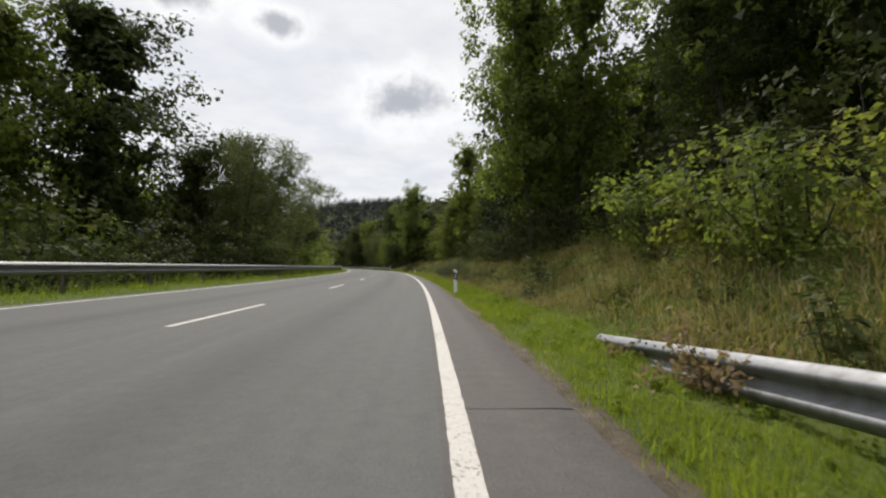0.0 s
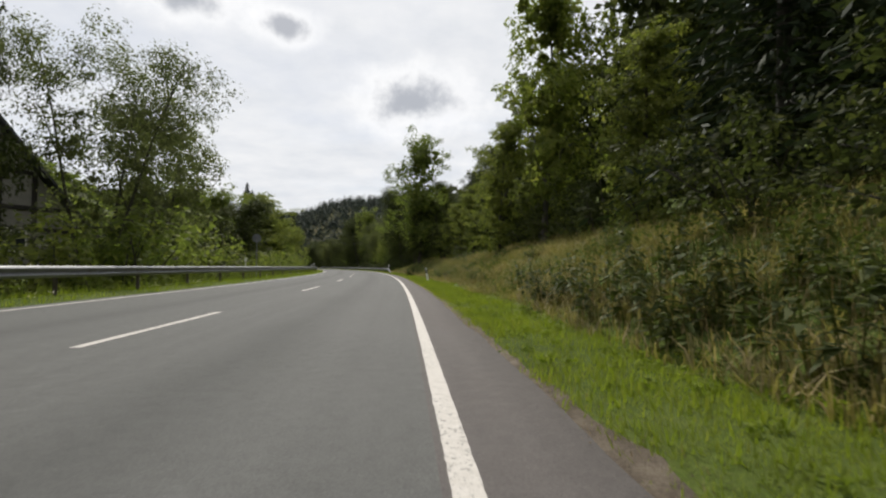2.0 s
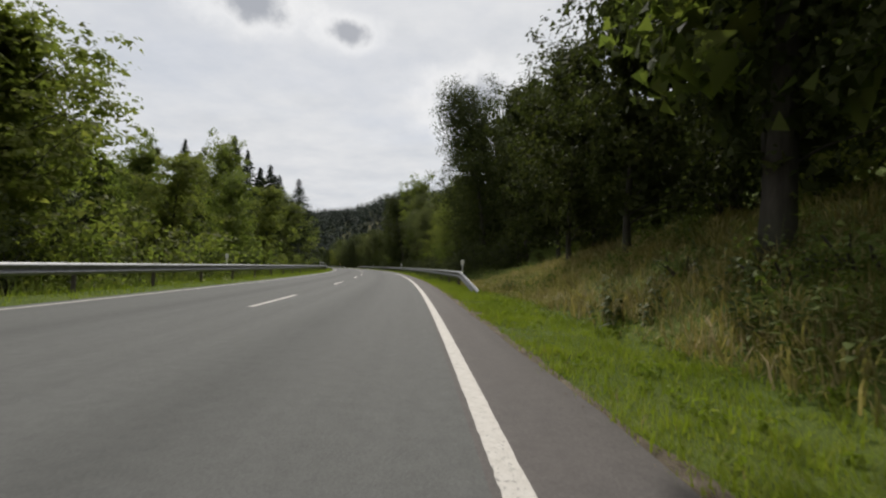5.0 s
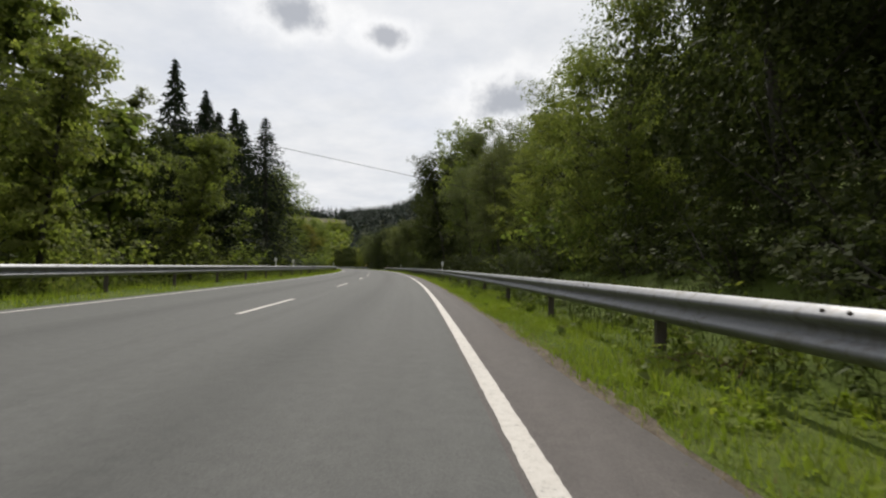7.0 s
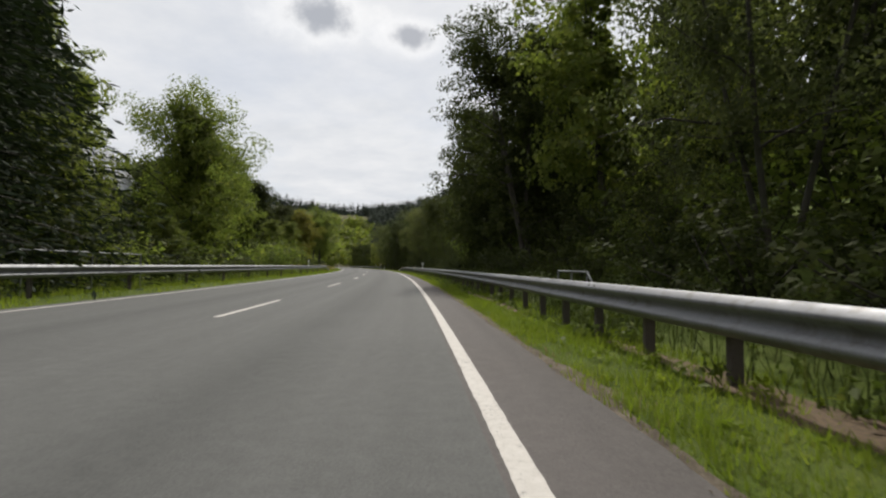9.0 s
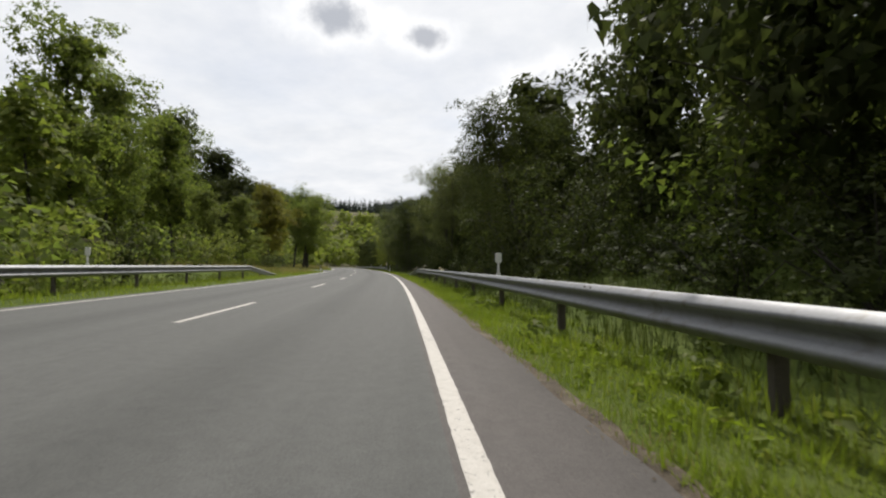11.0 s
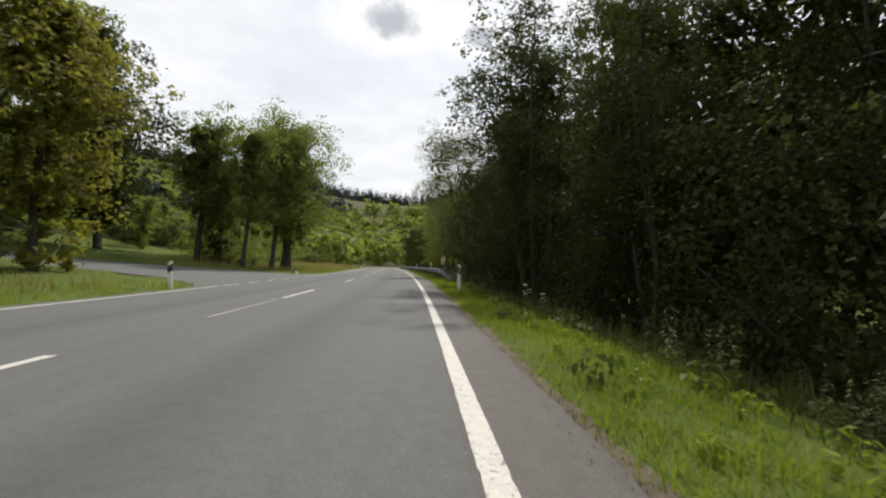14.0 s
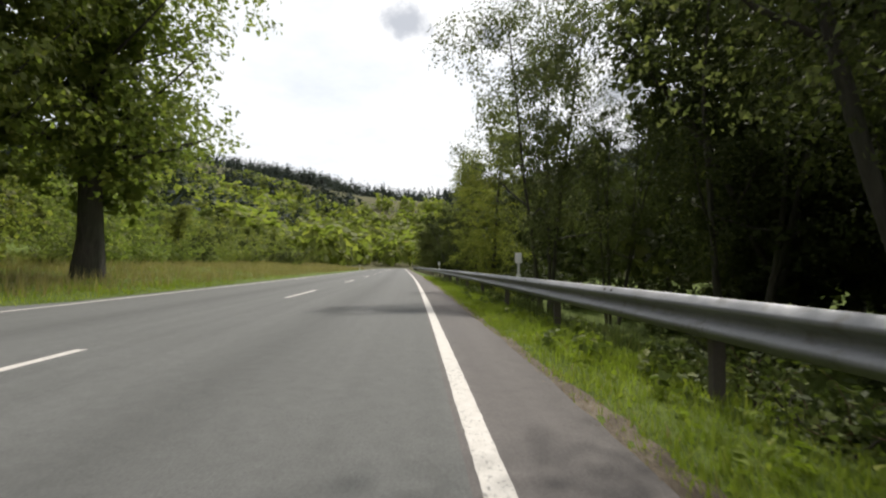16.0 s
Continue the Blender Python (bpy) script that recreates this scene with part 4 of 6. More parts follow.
# trees and shrubs that stand out, by s, u and height
for key, s, u, h, w in (
    # beyond the opposite lane
    ("oak", 48.0, -21.5, 19.5, 1.05), ("ash", 41, -25, 17, 1.1), ("willow_near", 57.5, -14.8, 13.2, 1.15), ("willow_near", 76.5, -15.0, 13.8, 0.9), ("willow", 91.5, -18.0, 14.5, 0.95), ("oak", 64.5, -17.2, 14.5, 0.8), ("oak", 70.5, -17.0, 12.5, 0.75), ("oak", 68.5, -18.8, 10.5, 0.6), ("oak", 53, -17.5, 11, 0.9),
    ("beech", 125, -15.5, 13.0, 1.25), ("ash", 129, -18, 12.4, 1.0), ("ash", 117, -20.5, 11.6, 1.1), ("alder", 108, -18, 10.0, 1.4), ("ash", 99, -18.5, 9.8, 1.2), ("oak", 112.5, -16.5, 8.6, 0.9), ("alder", 103.5, -16.0, 8.0, 1.3), ("oak", 134, -20, 10.0, 0.8),
    ("beech", 143, -17, 10.5, 1.0), ("ash", 150, -22, 12.0, 0.8), ("ash", 156, -15.5, 10.5, 0.9), ("beech", 163, -14.5, 11.0, 0.9), ("ash", 171, -20, 17.5, 0.75), ("beech", 176, -14.3, 11.0, 0.9),
    ("alder", 184, -15.5, 13.0, 1.0), ("spruce_near", 194.9, -13.9, 16.6, 1.45), ("spruce_near", 201, -17.7, 18.4, 1.4), ("spruce", 206, -22.4, 20.6, 1.3), ("spruce", 190, -20, 15.5, 1.4),
    ("birch", 212, -35, 26.0, 1.0), ("birch", 205, -39, 25.0, 1.0), ("spruce", 188, -31, 21, 0.9), ("spruce", 212, -25.5, 25, 0.95), ("spruce", 205, -26, 26, 0.95), ("spruce", 207.5, -20.0, 21.5, 1.15), ("spruce_near", 186, -16.5, 16, 1.45), ("beech", 200.5, -14.0, 8.0, 0.9), ("big_maple", 224.4, -17.6, 16.3, 0.88), ("ash", 250, -40, 27, 0.8), ("ash", 210, -21.5, 18.0, 0.75), ("alder", 222, -23.0, 7.6, 1.5), ("shrub_dark", 219.5, -21.0, 6.0, 1.0), ("shrub_dark", 225.5, -23.0, 6.0, 1.0), ("beech", 215, -16.0, 5.5, 1.0), ("alder", 241, -33, 17, 1.3),
    ("ash", 243, -24, 13.5, 1.0), ("ash", 263, -27, 20.0, 0.9), ("ash", 276, -31, 20, 0.9), ("ash", 286, -27, 19, 0.9), ("ash", 291, -36, 21, 0.9), ("oak", 311, -38, 26, 0.9), ("ash", 330, -40, 27, 0.8), ("oak", 318.5, -28, 21, 0.95),
    ("rusty", 293.7, -16.5, 13.2, 1.1), ("beech", 284, -18, 9.5, 1.0), ("alder", 296.5, -24, 14, 1.2), ("beech", 277, -20, 9.0, 1.0), ("shrub_fresh", 268, -19, 4.0, 1.2), ("shrub", 264, -20, 3.8, 1.3), ("shrub_fresh", 272, -18.5, 3.6, 1.3), ("shrub_fresh", 275.5, -19, 3.8, 1.2), ("shrub", 281, -17.5, 3.4, 1.3), ("shrub_dark", 276, -13.5, 2.4, 1.3), ("shrub", 279.5, -14.2, 2.8, 1.2), ("shrub_dark", 283, -13.8, 2.2, 1.3), ("shrub_dark", 287, -14.5, 2.6, 1.2),
    ("maple", 322.7, -21.2, 14.5, 1.0), ("maple", 327.0, -20.3, 11.5, 0.7), ("maple", 317.6, -15.2, 13.0, 0.75), ("maple", 322.2, -13.8, 13.6, 0.85), ("big_maple", 328.2, -13.6, 16.0, 1.12), ("alder", 331, -21, 14, 1.0), ("oak", 320, -29, 15, 0.8),
    # on the bank to the right
    ("ash", 38.4, 5.8, 15.5, 0.8), ("ash", 30, 10.5, 15, 0.95), ("oak", 22, 9.5, 13, 0.9), ("alder_near", 26.5, 9.0, 8.5, 1.1), ("oak", 45, 8.4, 17, 0.75), ("ash", 40.5, 8.6, 16.5, 0.8), ("spruce_near", 46.5, 8.0, 13.5, 1.2), ("spruce_near", 50.5, 8.6, 14.0, 1.2), ("spruce_near", 55, 8.4, 13.0, 1.2), ("spruce", 63, 10.0, 14, 1.1),
    ("beech", 68, 8.8, 7.5, 0.9), ("sparse", 80.8, 6.2, 13.0, 1.0), ("beech", 84, 9.5, 8.2, 1.0), ("ash", 76, 7.4, 15.5, 0.8), ("beech", 80.0, 6.0, 8.5, 0.8), ("oak", 92, 9.2, 9.0, 0.8), ("spruce", 97, 11.5, 12, 0.9), ("oak", 104, 9.5, 9.5, 0.85),
    ("ash", 112.8, 4.7, 16.2, 0.95), ("oak", 113.0, 4.9, 8.5, 0.85), ("oak", 118.5, 5.2, 8.0, 0.9), ("oak", 123.5, 5.4, 8.0, 0.9), ("alder", 108, 6.6, 8.2, 1.1), ("beech", 88, 7.6, 6.8, 1.0), ("beech", 94, 7.2, 6.0, 1.0), ("beech", 99.5, 7.2, 5.8, 1.0), ("beech", 104, 6.6, 5.0, 1.0), ("oak", 119, 8.5, 10.5, 0.8), ("alder", 127, 8.0, 9.0, 1.0), ("oak", 134, 8.5, 10.0, 0.9),
    ("oak_near", 147, 7.0, 15.5, 0.95), ("oak_near", 154, 7.8, 14.5, 0.85), ("oak", 141, 8.6, 13.5, 0.9), ("oak", 155, 11.0, 14.5, 0.9), ("beech_near", 161, 7.2, 10.8, 0.95), ("beech_near", 166.5, 7.6, 10.8, 0.95), ("beech_near", 171.5, 6.8, 9.5, 0.95), ("willow_near", 183.5, 7.2, 12.0, 0.8),
    ("willow_near", 178, 6.4, 9.0, 0.8), ("willow_near", 188.5, 6.2, 9.5, 0.85), ("beech_near", 194, 9.0, 12.0, 0.8), ("ash", 202, 9.0, 17.0, 0.9), ("alder_near", 206, 6.4, 16.0, 1.1), ("alder", 212, 6.6, 14.5, 1.2), ("oak", 217, 9.5, 17.0, 0.8), ("oak", 219, 7.0, 12.5, 0.85),
    ("oak", 224, 7.2, 14.0, 0.85), ("oak", 233, 8.5, 11.0, 0.85), ("alder_near", 240, 6.8, 10.5, 1.1), ("oak_near", 247, 8.6, 11.5, 0.85), ("stemmy_fine", 251, 7.6, 10.0, 1.0), ("willow_fine", 263.5, 5.8, 12.8, 0.92), ("beech_near", 255, 8.6, 13.0, 0.85), ("alder_near", 257.5, 6.0, 13.0, 0.95),
    ("alder_near", 265.8, 5.7, 14.0, 1.0), ("willow_near", 270, 7.0, 10.8, 0.9), ("stemmy_fine", 278, 7.6, 12.0, 1.1), ("alder", 273, 9.2, 11.0, 1.0), ("stemmy_fine", 285, 6.6, 11.0, 1.15), ("stemmy", 291.5, 4.8, 13.0, 1.15), ("alder_near", 298, 7.2, 11.0, 1.0), ("willow_fine", 311.5, 5.1, 13.6, 0.9), ("oak", 318, 12.5, 14.0, 0.9), ("stemmy", 303, 6.6, 9.8, 1.0), ("oak", 293, 9.5, 11.5, 0.8), ("alder", 287, 8.5, 11.0, 1.1),
    ("stemmy_fine", 310, 6.0, 11.0, 1.1), ("oak_near", 303, 9.0, 14.5, 0.9), ("stemmy_fine", 312.5, 7.4, 10.0, 1.1), ("alder", 319, 10.0, 11.5, 1.2), ("alder_near", 322, 9.0, 11.5, 0.9), ("stemmy_fine", 327, 8.0, 10.0, 0.9), ("stemmy_fine", 319, 7.8, 12.0, 1.15), ("willow_near", 326, 4.9, 12.5, 0.8), ("beech_near", 335.5, 4.4, 10.2, 0.9), ("beech_near", 342, 4.6, 9.4, 0.9), ("oak_near", 344, 6.0, 9.5, 0.85), ("oak", 354, 6.5, 9.8, 0.9),
    ("alder", 365, 6.5, 10.0, 1.1), ("oak", 377, 7.0, 10.5, 0.9), ("alder", 391, 7.5, 12, 1.1), ("oak", 405, 8, 12, 0.9), ("oak", 420, 8, 12, 0.9), ("oak", 436, 7, 12, 0.9), ("oak", 452, 6, 12, 0.9),
):
    plant(key, s, u, h, w, "roadside trees")

# undergrowth behind the left barrier
for i in range(62):
    s = 28 + i * 3.55 + place_rng.uniform(-1, 1)
    if 246 < s < 262:
        continue
    # up to s 62 the deep shade is put in by the darker leaf colour
    plant("shrub_dark" if s < 62 else place_rng.choice(("shrub", "shrub", "shrub_fresh", "shrub_dark")), s, -12.4 - place_rng.uniform(0, 3.2), place_rng.uniform(2.8, 4.6), place_rng.uniform(0.9, 1.3), "undergrowth")
for i in range(22):
    plant(place_rng.choice(("shrub", "shrub_dark", "shrub_dark")), 40 + i * 9.0, -17 - place_rng.uniform(0, 3), place_rng.uniform(4.5, 6.5), 1.1, "undergrowth")
# undergrowth on the right
for i in range(44):
    s = 20 + i * 2.6
    # between s 38 and 64 dark leaves stand in for shade under the trees
    plant("shrub_dark" if 38 < s < 64 else place_rng.choice(("shrub", "shrub_dark", "shrub_dark", "shrub_fresh")), s, 7.4 + place_rng.uniform(0, 2.2), place_rng.uniform(2.2, 3.8), 1.1, "undergrowth")
for i in range(38):
    s = 136 + i * 2.9
    plant(place_rng.choice(("shrub", "shrub_dark", "shrub_dark")), s, 6.0 + place_rng.uniform(0, 2.5), place_rng.uniform(1.8, 3.4), 1.1, "undergrowth")
for i in range(30):
    s = 244 + i * 4.2
    plant("shrub_dark", s, 6.5 + place_rng.uniform(0, 3.0), place_rng.uniform(1.8, 3.2), 1.2, "undergrowth")
for s, u, h, key in ((37, 4.7, 1.8, "shrub_dark"), (40, 5.0, 2.2, "shrub_dark"), (43, 5.2, 2.4, "shrub_dark"), (46, 5.0, 2.0, "shrub_dark"), (35, 5.8, 2.6, "shrub_dark"), (49, 5.4, 2.2, "shrub_dark"), (52, 5.6, 2.6, "shrub_dark"), (30.5, 6.4, 2.0, "shrub"), (26, 6.4, 1.8, "shrub"), (18.2, 4.9, 1.5, "shrub_fresh"), (19.8, 4.6, 1.7, "shrub"), (21.6, 4.9, 2.0, "shrub_fresh"), (24.2, 5.2, 2.0, "shrub"), (23.5, 5.8, 2.2, "shrub_dark"), (55, 5.2, 2.0, "shrub_dark"), (58.5, 5.6, 2.2, "shrub_dark")):
    plant(key, s, u, h, 1.15, "bank shrubs")
for i in range(48):
    plant("shrub_dark", 136 + i * 2.3, 4.3 + place_rng.uniform(0, 1.3), place_rng.uniform(1.1, 2.0), 1.25, "undergrowth")
for i in range(24):
    plant("thicket", 233 + i * 3.0 + place_rng.uniform(-0.6, 0.6), 5.6 + place_rng.uniform(0, 1.3), place_rng.uniform(3.6, 5.2), place_rng.uniform(0.85, 1.1), "undergrowth")
for i in range(15):
    plant("thicket", 146 + i * 6.0 + place_rng.uniform(-1, 1), 7.2 + place_rng.uniform(0, 1.5), place_rng.uniform(3.4, 4.6), 1.0, "undergrowth")
for i in range(64):
    plant("herb", 14 + i * 1.75 + place_rng.uniform(-0.7, 0.7), 2.9 + 5.5 * place_rng.random() ** 1.4, place_rng.uniform(0.45, 0.85), place_rng.uniform(0.9, 1.5), "bank plants")
for s, u, h in ((310.9, 2.45, 0.5), (310.2, 2.3, 0.4), (309.6, 2.25, 0.45), (311.7, 2.4, 0.4), (309.0, 2.3, 0.4)):
    plant("herb", s, u, h, 1.3, "barrier plants")
# nettles and other upright weeds in the bank's tall grass and behind the barrier
for s, u, h in ((305.5, 2.5, 0.9), (306.8, 2.4, 1.0), (308.0, 2.6, 1.0), (304.2, 2.4, 0.95), (307.4, 3.2, 1.1), (305.0, 3.3, 1.1), (302.8, 3.3, 1.1), (299.6, 2.35, 0.9), (300.4, 2.15, 0.95), (301.1, 2.3, 1.0), (301.7, 2.1, 0.9), (302.4, 2.3, 1.0), (303.1, 2.5, 0.9), (46.5, 2.8, 1.1), (48, 2.9, 1.3), (49.6, 2.75, 1.2), (51.2, 3.0, 1.35), (52.8, 2.8, 1.3), (54.2, 2.9, 1.45), (55.6, 2.8, 1.35), (56.9, 3.0, 1.5), (58.1, 2.85, 1.3), (59.6, 3.1, 1.3), (61.2, 2.9, 1.2), (53.5, 3.7, 1.4), (56.2, 3.8, 1.5), (58.8, 3.9, 1.4), (50.4, 3.8, 1.3)):
    plant("nettle", s, u, h, 1.1, "bank plants")
for i in range(80):
    s = 13 + i * 1.3 + place_rng.uniform(-0.4, 0.4)
    u = place_rng.choice((2.75, 2.9, 3.2, 3.6, 4.2, 5.0)) + place_rng.uniform(-0.15, 0.3)
    plant(place_rng.choice(("nettle", "nettle", "mugwort")), s, u, place_rng.uniform(0.65, 1.25), place_rng.uniform(0.9, 1.35), "bank plants")
for i in range(130):
    s = 133 + i * 1.36 + place_rng.uniform(-0.8, 0.8)
    plant(place_rng.choice(("nettle", "nettle", "mugwort")), s, place_rng.uniform(2.35, 4.3), place_rng.uniform(0.5, 1.0), place_rng.uniform(0.9, 1.3), "barrier plants")
# deeper woods
for i in range(70):
    s = 8 + i * 3.4
    low = 0.62 if 92 < s < 142 else 1.0
    plant("wood_tree", s, 13.5 + place_rng.uniform(0, 3), low * place_rng.uniform(11, 14), 1.0 / low ** 0.5, "woodland")
    if i % 4 == 0 and low == 1.0:
        plant("wood_tree", s, 21 + place_rng.uniform(0, 6), place_rng.uniform(12, 15), 1.2, "woodland")
for i in range(34):
    plant("wood_tree", 246 + i * 4.2, 11.0 + place_rng.uniform(0, 2.5), place_rng.uniform(14, 16.5) if i < 20 else place_rng.uniform(10, 12), 1.0, "woodland")
    if i < 14 and i % 2:
        plant("wood_tree", 246 + i * 4.2, 17 + place_rng.uniform(0, 5), place_rng.uniform(10, 13), 1.2, "woodland")
for i in range(52):
    s = 30 + i * 4.4
    if 206 < s < 234:
        continue
    plant(place_rng.choice(("wood_light", "wood_light", "wood_tree", "spruce_far")), s, -23 - place_rng.uniform(0, 10), (10 if s < 95 else 9 if s < 138 else 14) * place_rng.uniform(0.85, 1.2), 1.0, "woodland")
for i in range(40):
    s = 330 + i * 3.6 + place_rng.uniform(-1.2, 1.2)
    plant(place_rng.choice(("hill_bush", "hill_bush", "hill_bush_pale", "hill_bush_dark")), s, -20.5 - place_rng.uniform(0, 4.5), place_rng.uniform(2.2, 4.6), place_rng.uniform(0.9, 1.3), "hillside shrubs")
for i in range(34):
    s = 332 + i * 4.2 + place_rng.uniform(-1.5, 1.5)
    plant(place_rng.choice(("hill_bush", "hill_bush_pale", "hill_bush_dark", "beech")), s, -28 - place_rng.uniform(0, 9), place_rng.uniform(4.0, 6.8), place_rng.uniform(0.9, 1.2), "hillside shrubs")
for i in range(26):
    s = 336 + i * 5.2
    plant(place_rng.choice(("wood_light", "wood_light", "spruce_far")), s, -40 - place_rng.uniform(0, 12), place_rng.uniform(5, 8.5), 1.2, "hillside shrubs")


def far_wood(name, seed, count, s_rng, u_rng, keep, h_rng, mat, label, spiky, m=26, size=0.16):
    """Woods on the far slopes: small crowns of a few leaf clumps or needle tiers each."""
    r = np.random.default_rng(seed)
    s, u = r.uniform(*s_rng, count * 3), r.uniform(*u_rng, count * 3)
    ok = keep(s, u)
    s, u = s[ok][:count], u[ok][:count]
    x, y = plan(s, u)
    z = land(s, u)
    h = r.uniform(*h_rng, len(s))
    if spiky:
        w = r.random((len(s), m)) ** 0.8
        rad = (1 - w) * 0.22 * h[:, None]
        zc = w * h[:, None]
        big = size * 0.7 * h[:, None] * (1.15 - w)
    else:
        w = r.random((len(s), m))
        rad = np.sqrt(r.random((len(s), m))) * 0.36 * h[:, None] * np.sin(np.pi * (0.15 + 0.8 * w)) ** 0.5
        zc = (0.08 + 0.88 * w) * h[:, None]
        big = np.full_like(w, size) * h[:, None]
    a = r.uniform(0, 6.283, w.shape)
    c = np.stack([x[:, None] + rad * np.cos(a), y[:, None] + rad * np.sin(a), z[:, None] + zc], -1).reshape(-1, 3)
    big = big.reshape(-1, 1)
    up = np.stack([np.cos(a) * rad, np.sin(a) * rad, 0.5 * (zc - 0.4 * h[:, None])], -1).reshape(-1, 3)
    up = up / (np.linalg.norm(up, axis=1)[:, None] + 1e-6) + r.normal(0, 0.45, c.shape) + [0, 0, 0.5]
    d1 = np.cross(up, r.normal(0, 1, c.shape))
    d1 /= np.linalg.norm(d1, axis=1)[:, None]
    d2 = np.cross(up, d1) + 0.5 * d1
    d2 /= np.linalg.norm(d2, axis=1)[:, None]
    if spiky:
        d1 = d1 * [1, 1, 0.3] - [0, 0, 0.5]
    v = np.stack([c + d1 * big, c + d2 * big, c - (d1 + d2) * 0.6 * big], 1).reshape(-1, 3)
    f = np.arange(len(v)).reshape(-1, 3)
    tagged(link(name, raw_mesh(name, v, f, mat)), label, "woodland", kind="stuff")


far_wood("far_woods", 61, 1300, (60, 470), (30, 160), lambda s, u: u > 0, (11, 17), M_LEAF_DARK, "dense green woods covering the slope on the right", False, 34, 0.15)
far_wood("valley_woods", 62, 1000, (20, 330), (-200, -36), lambda s, u: s > 0, (9, 14), M_LEAF, "green woods over the slope on the left", False, 40, 0.14)
far_wood("hillside_bushes", 66, 900, (326, 480), (-110, -36), lambda s, u: np.sin(s / 9 + u / 13) + np.sin(u / 7) > -0.9, (3.0, 7), M_LEAF, "bright green bushes over the sunny hillside", False, 100, 0.066)
# the far ridge, slope and crest spruces carry haze in their needle colour
far_wood("ridge_spruces", 63, 1300, (722, 800), (-310, 60), lambda s, u: (s > 745) | (np.sin(u / 23) > 0.3), (11, 17), M_NEEDLE_HAZY, "dark spruces along the far ridge", True, 24, 0.24)
far_wood("spruce_slope", 67, 2000, (440, 790), (18, 250), lambda s, u: u > 18, (11, 17), M_NEEDLE_HAZY, "dark spruce forest on the far slope", True, 22, 0.26)
far_wood("crest_spruces", 68, 420, (410, 660), (-150, -48), lambda s, u: np.sin(s / 19) + np.sin(u / 11) > -0.2, (11, 17), M_NEEDLE_HAZY, "dark spruces along the hillside crest", True, 26, 0.24)
far_wood("slope_woods", 64, 2600, (425, 650), (-260, 22), lambda s, u: ((np.abs(u + 4) > 13) | (s > 486)) & ((s < 600) | (np.sin(u / 17 + s / 11) > 0.2)), (6, 12), M_LEAF, "bushes and young trees on the far slope", False, 22, 0.18)
far_wood("hill_spruces", 65, 700, (330, 480), (-220, -60), lambda s, u: np.sin(s / 13) + np.sin(u / 17) > 0.2, (8, 13), M_NEEDLE, "dark spruces high on the hillside", True, 34, 0.14)


# ---------------------------------------------------------------- grass
def blades(name, seed, s_rng, u_fun, per_m2, high, wide, mat, label, thin=None, lean=0.5, bent=False):
    """Grass blades over a strip; u_fun(s) gives the strip's two edges; thin(s, u) says where it grows."""
    r = np.random.default_rng(seed)
    s0, s1 = s_rng
    lo, hi = u_fun(np.linspace(s0, s1, 50))
    area = (s1 - s0) * float(np.mean(hi - lo))
    n = int(area * per_m2)
    s = r.uniform(s0, s1, n)
    a, b = u_fun(s)
    u = a + (b - a) * r.random(n)
    tuft = wob(s, u, 0.23, seed) + wob(s, u, 0.9, seed + 2)
    ok = r.random(n) < np.clip(0.62 + 0.5 * tuft, 0.12, 1)
    if thin is not None:
        ok &= r.random(n) < thin(s, u)
    s, u, tuft = s[ok], u[ok], tuft[ok]
    n = len(s)
    x, y = plan(s, u)
    z = land(s, u) - 0.02
    h = r.uniform(high[0], high[1], n) * (1 + 0.25 * tuft)
    a = r.uniform(0, 6.283, n)
    d = np.stack([np.cos(a), np.sin(a), 0 * a], -1)
    side = np.stack([-np.sin(a), np.cos(a), 0 * a], -1) * (wide * r.uniform(0.6, 1.4, n))[:, None]
    base = np.stack([x, y, z], -1)
    k = (lean * r.random(n) ** 1.5 * h)[:, None]
    tip = base + d * k + np.stack([0 * h, 0 * h, h * (1 - 0.25 * r.random(n))], -1)
    if bent:
        knee = base + (tip - base) * [0.32, 0.32, 0.62]
        v = np.stack([base - side, base + side, knee + side * 0.75, knee - side * 0.75, tip - [0, 0, 1] * (0.25 * h * r.random(n))[:, None]], 1).reshape(-1, 3)
        q = np.arange(n)[:, None] * 5
        f = np.concatenate([q + [0, 1, 2], q + [0, 2, 3], q + [3, 2, 4]])
    else:
        v = np.stack([base - side, base + side, tip], 1).reshape(-1, 3)
        f = np.arange(3 * n).reshape(-1, 3)
    tagged(link(name, raw_mesh(name, v, f, mat)), label, "grass", kind="stuff")


def weeds(name, seed, count, s_rng, u_fun, high, size, mat, label, thin=None, per=26):
    """Low broad-leaved plants."""
    r = np.random.default_rng(seed)
    s = r.uniform(*s_rng, count)
    a, b = u_fun(s)
    u = a + (b - a) * r.random(count)
    if thin is not None:
        ok = r.random(count) < thin(s, u)
        s, u = s[ok], u[ok]
    x, y = plan(s, u)
    h = r.uniform(*high, len(s))
    c = np.stack([x, y, land(s, u) + h * 0.5], -1)
    v, f = leaf_cloud(r, c, h * 0.75, per * len(s), size, 0.8, 0.1, 0.6)
    tagged(link(name, raw_mesh(name, v, f, mat)), label, "weeds", kind="stuff")


def worn(s, u):
    """Thin beside the asphalt, full further out."""
    bare = (1 - step(0.10, 0.26, np.abs(u - 1.62 - 0.08 * wob(s, 0 * s, 1.4, 5)))) * step(188.5, 190.0, s) * (1 - step(196.5, 198.0, s))
    return (1 - 0.93 * bare) * step(-0.06, 0.24 + 0.16 * wob(s, u, 0.7, 4), u - shoulder_edge(s))


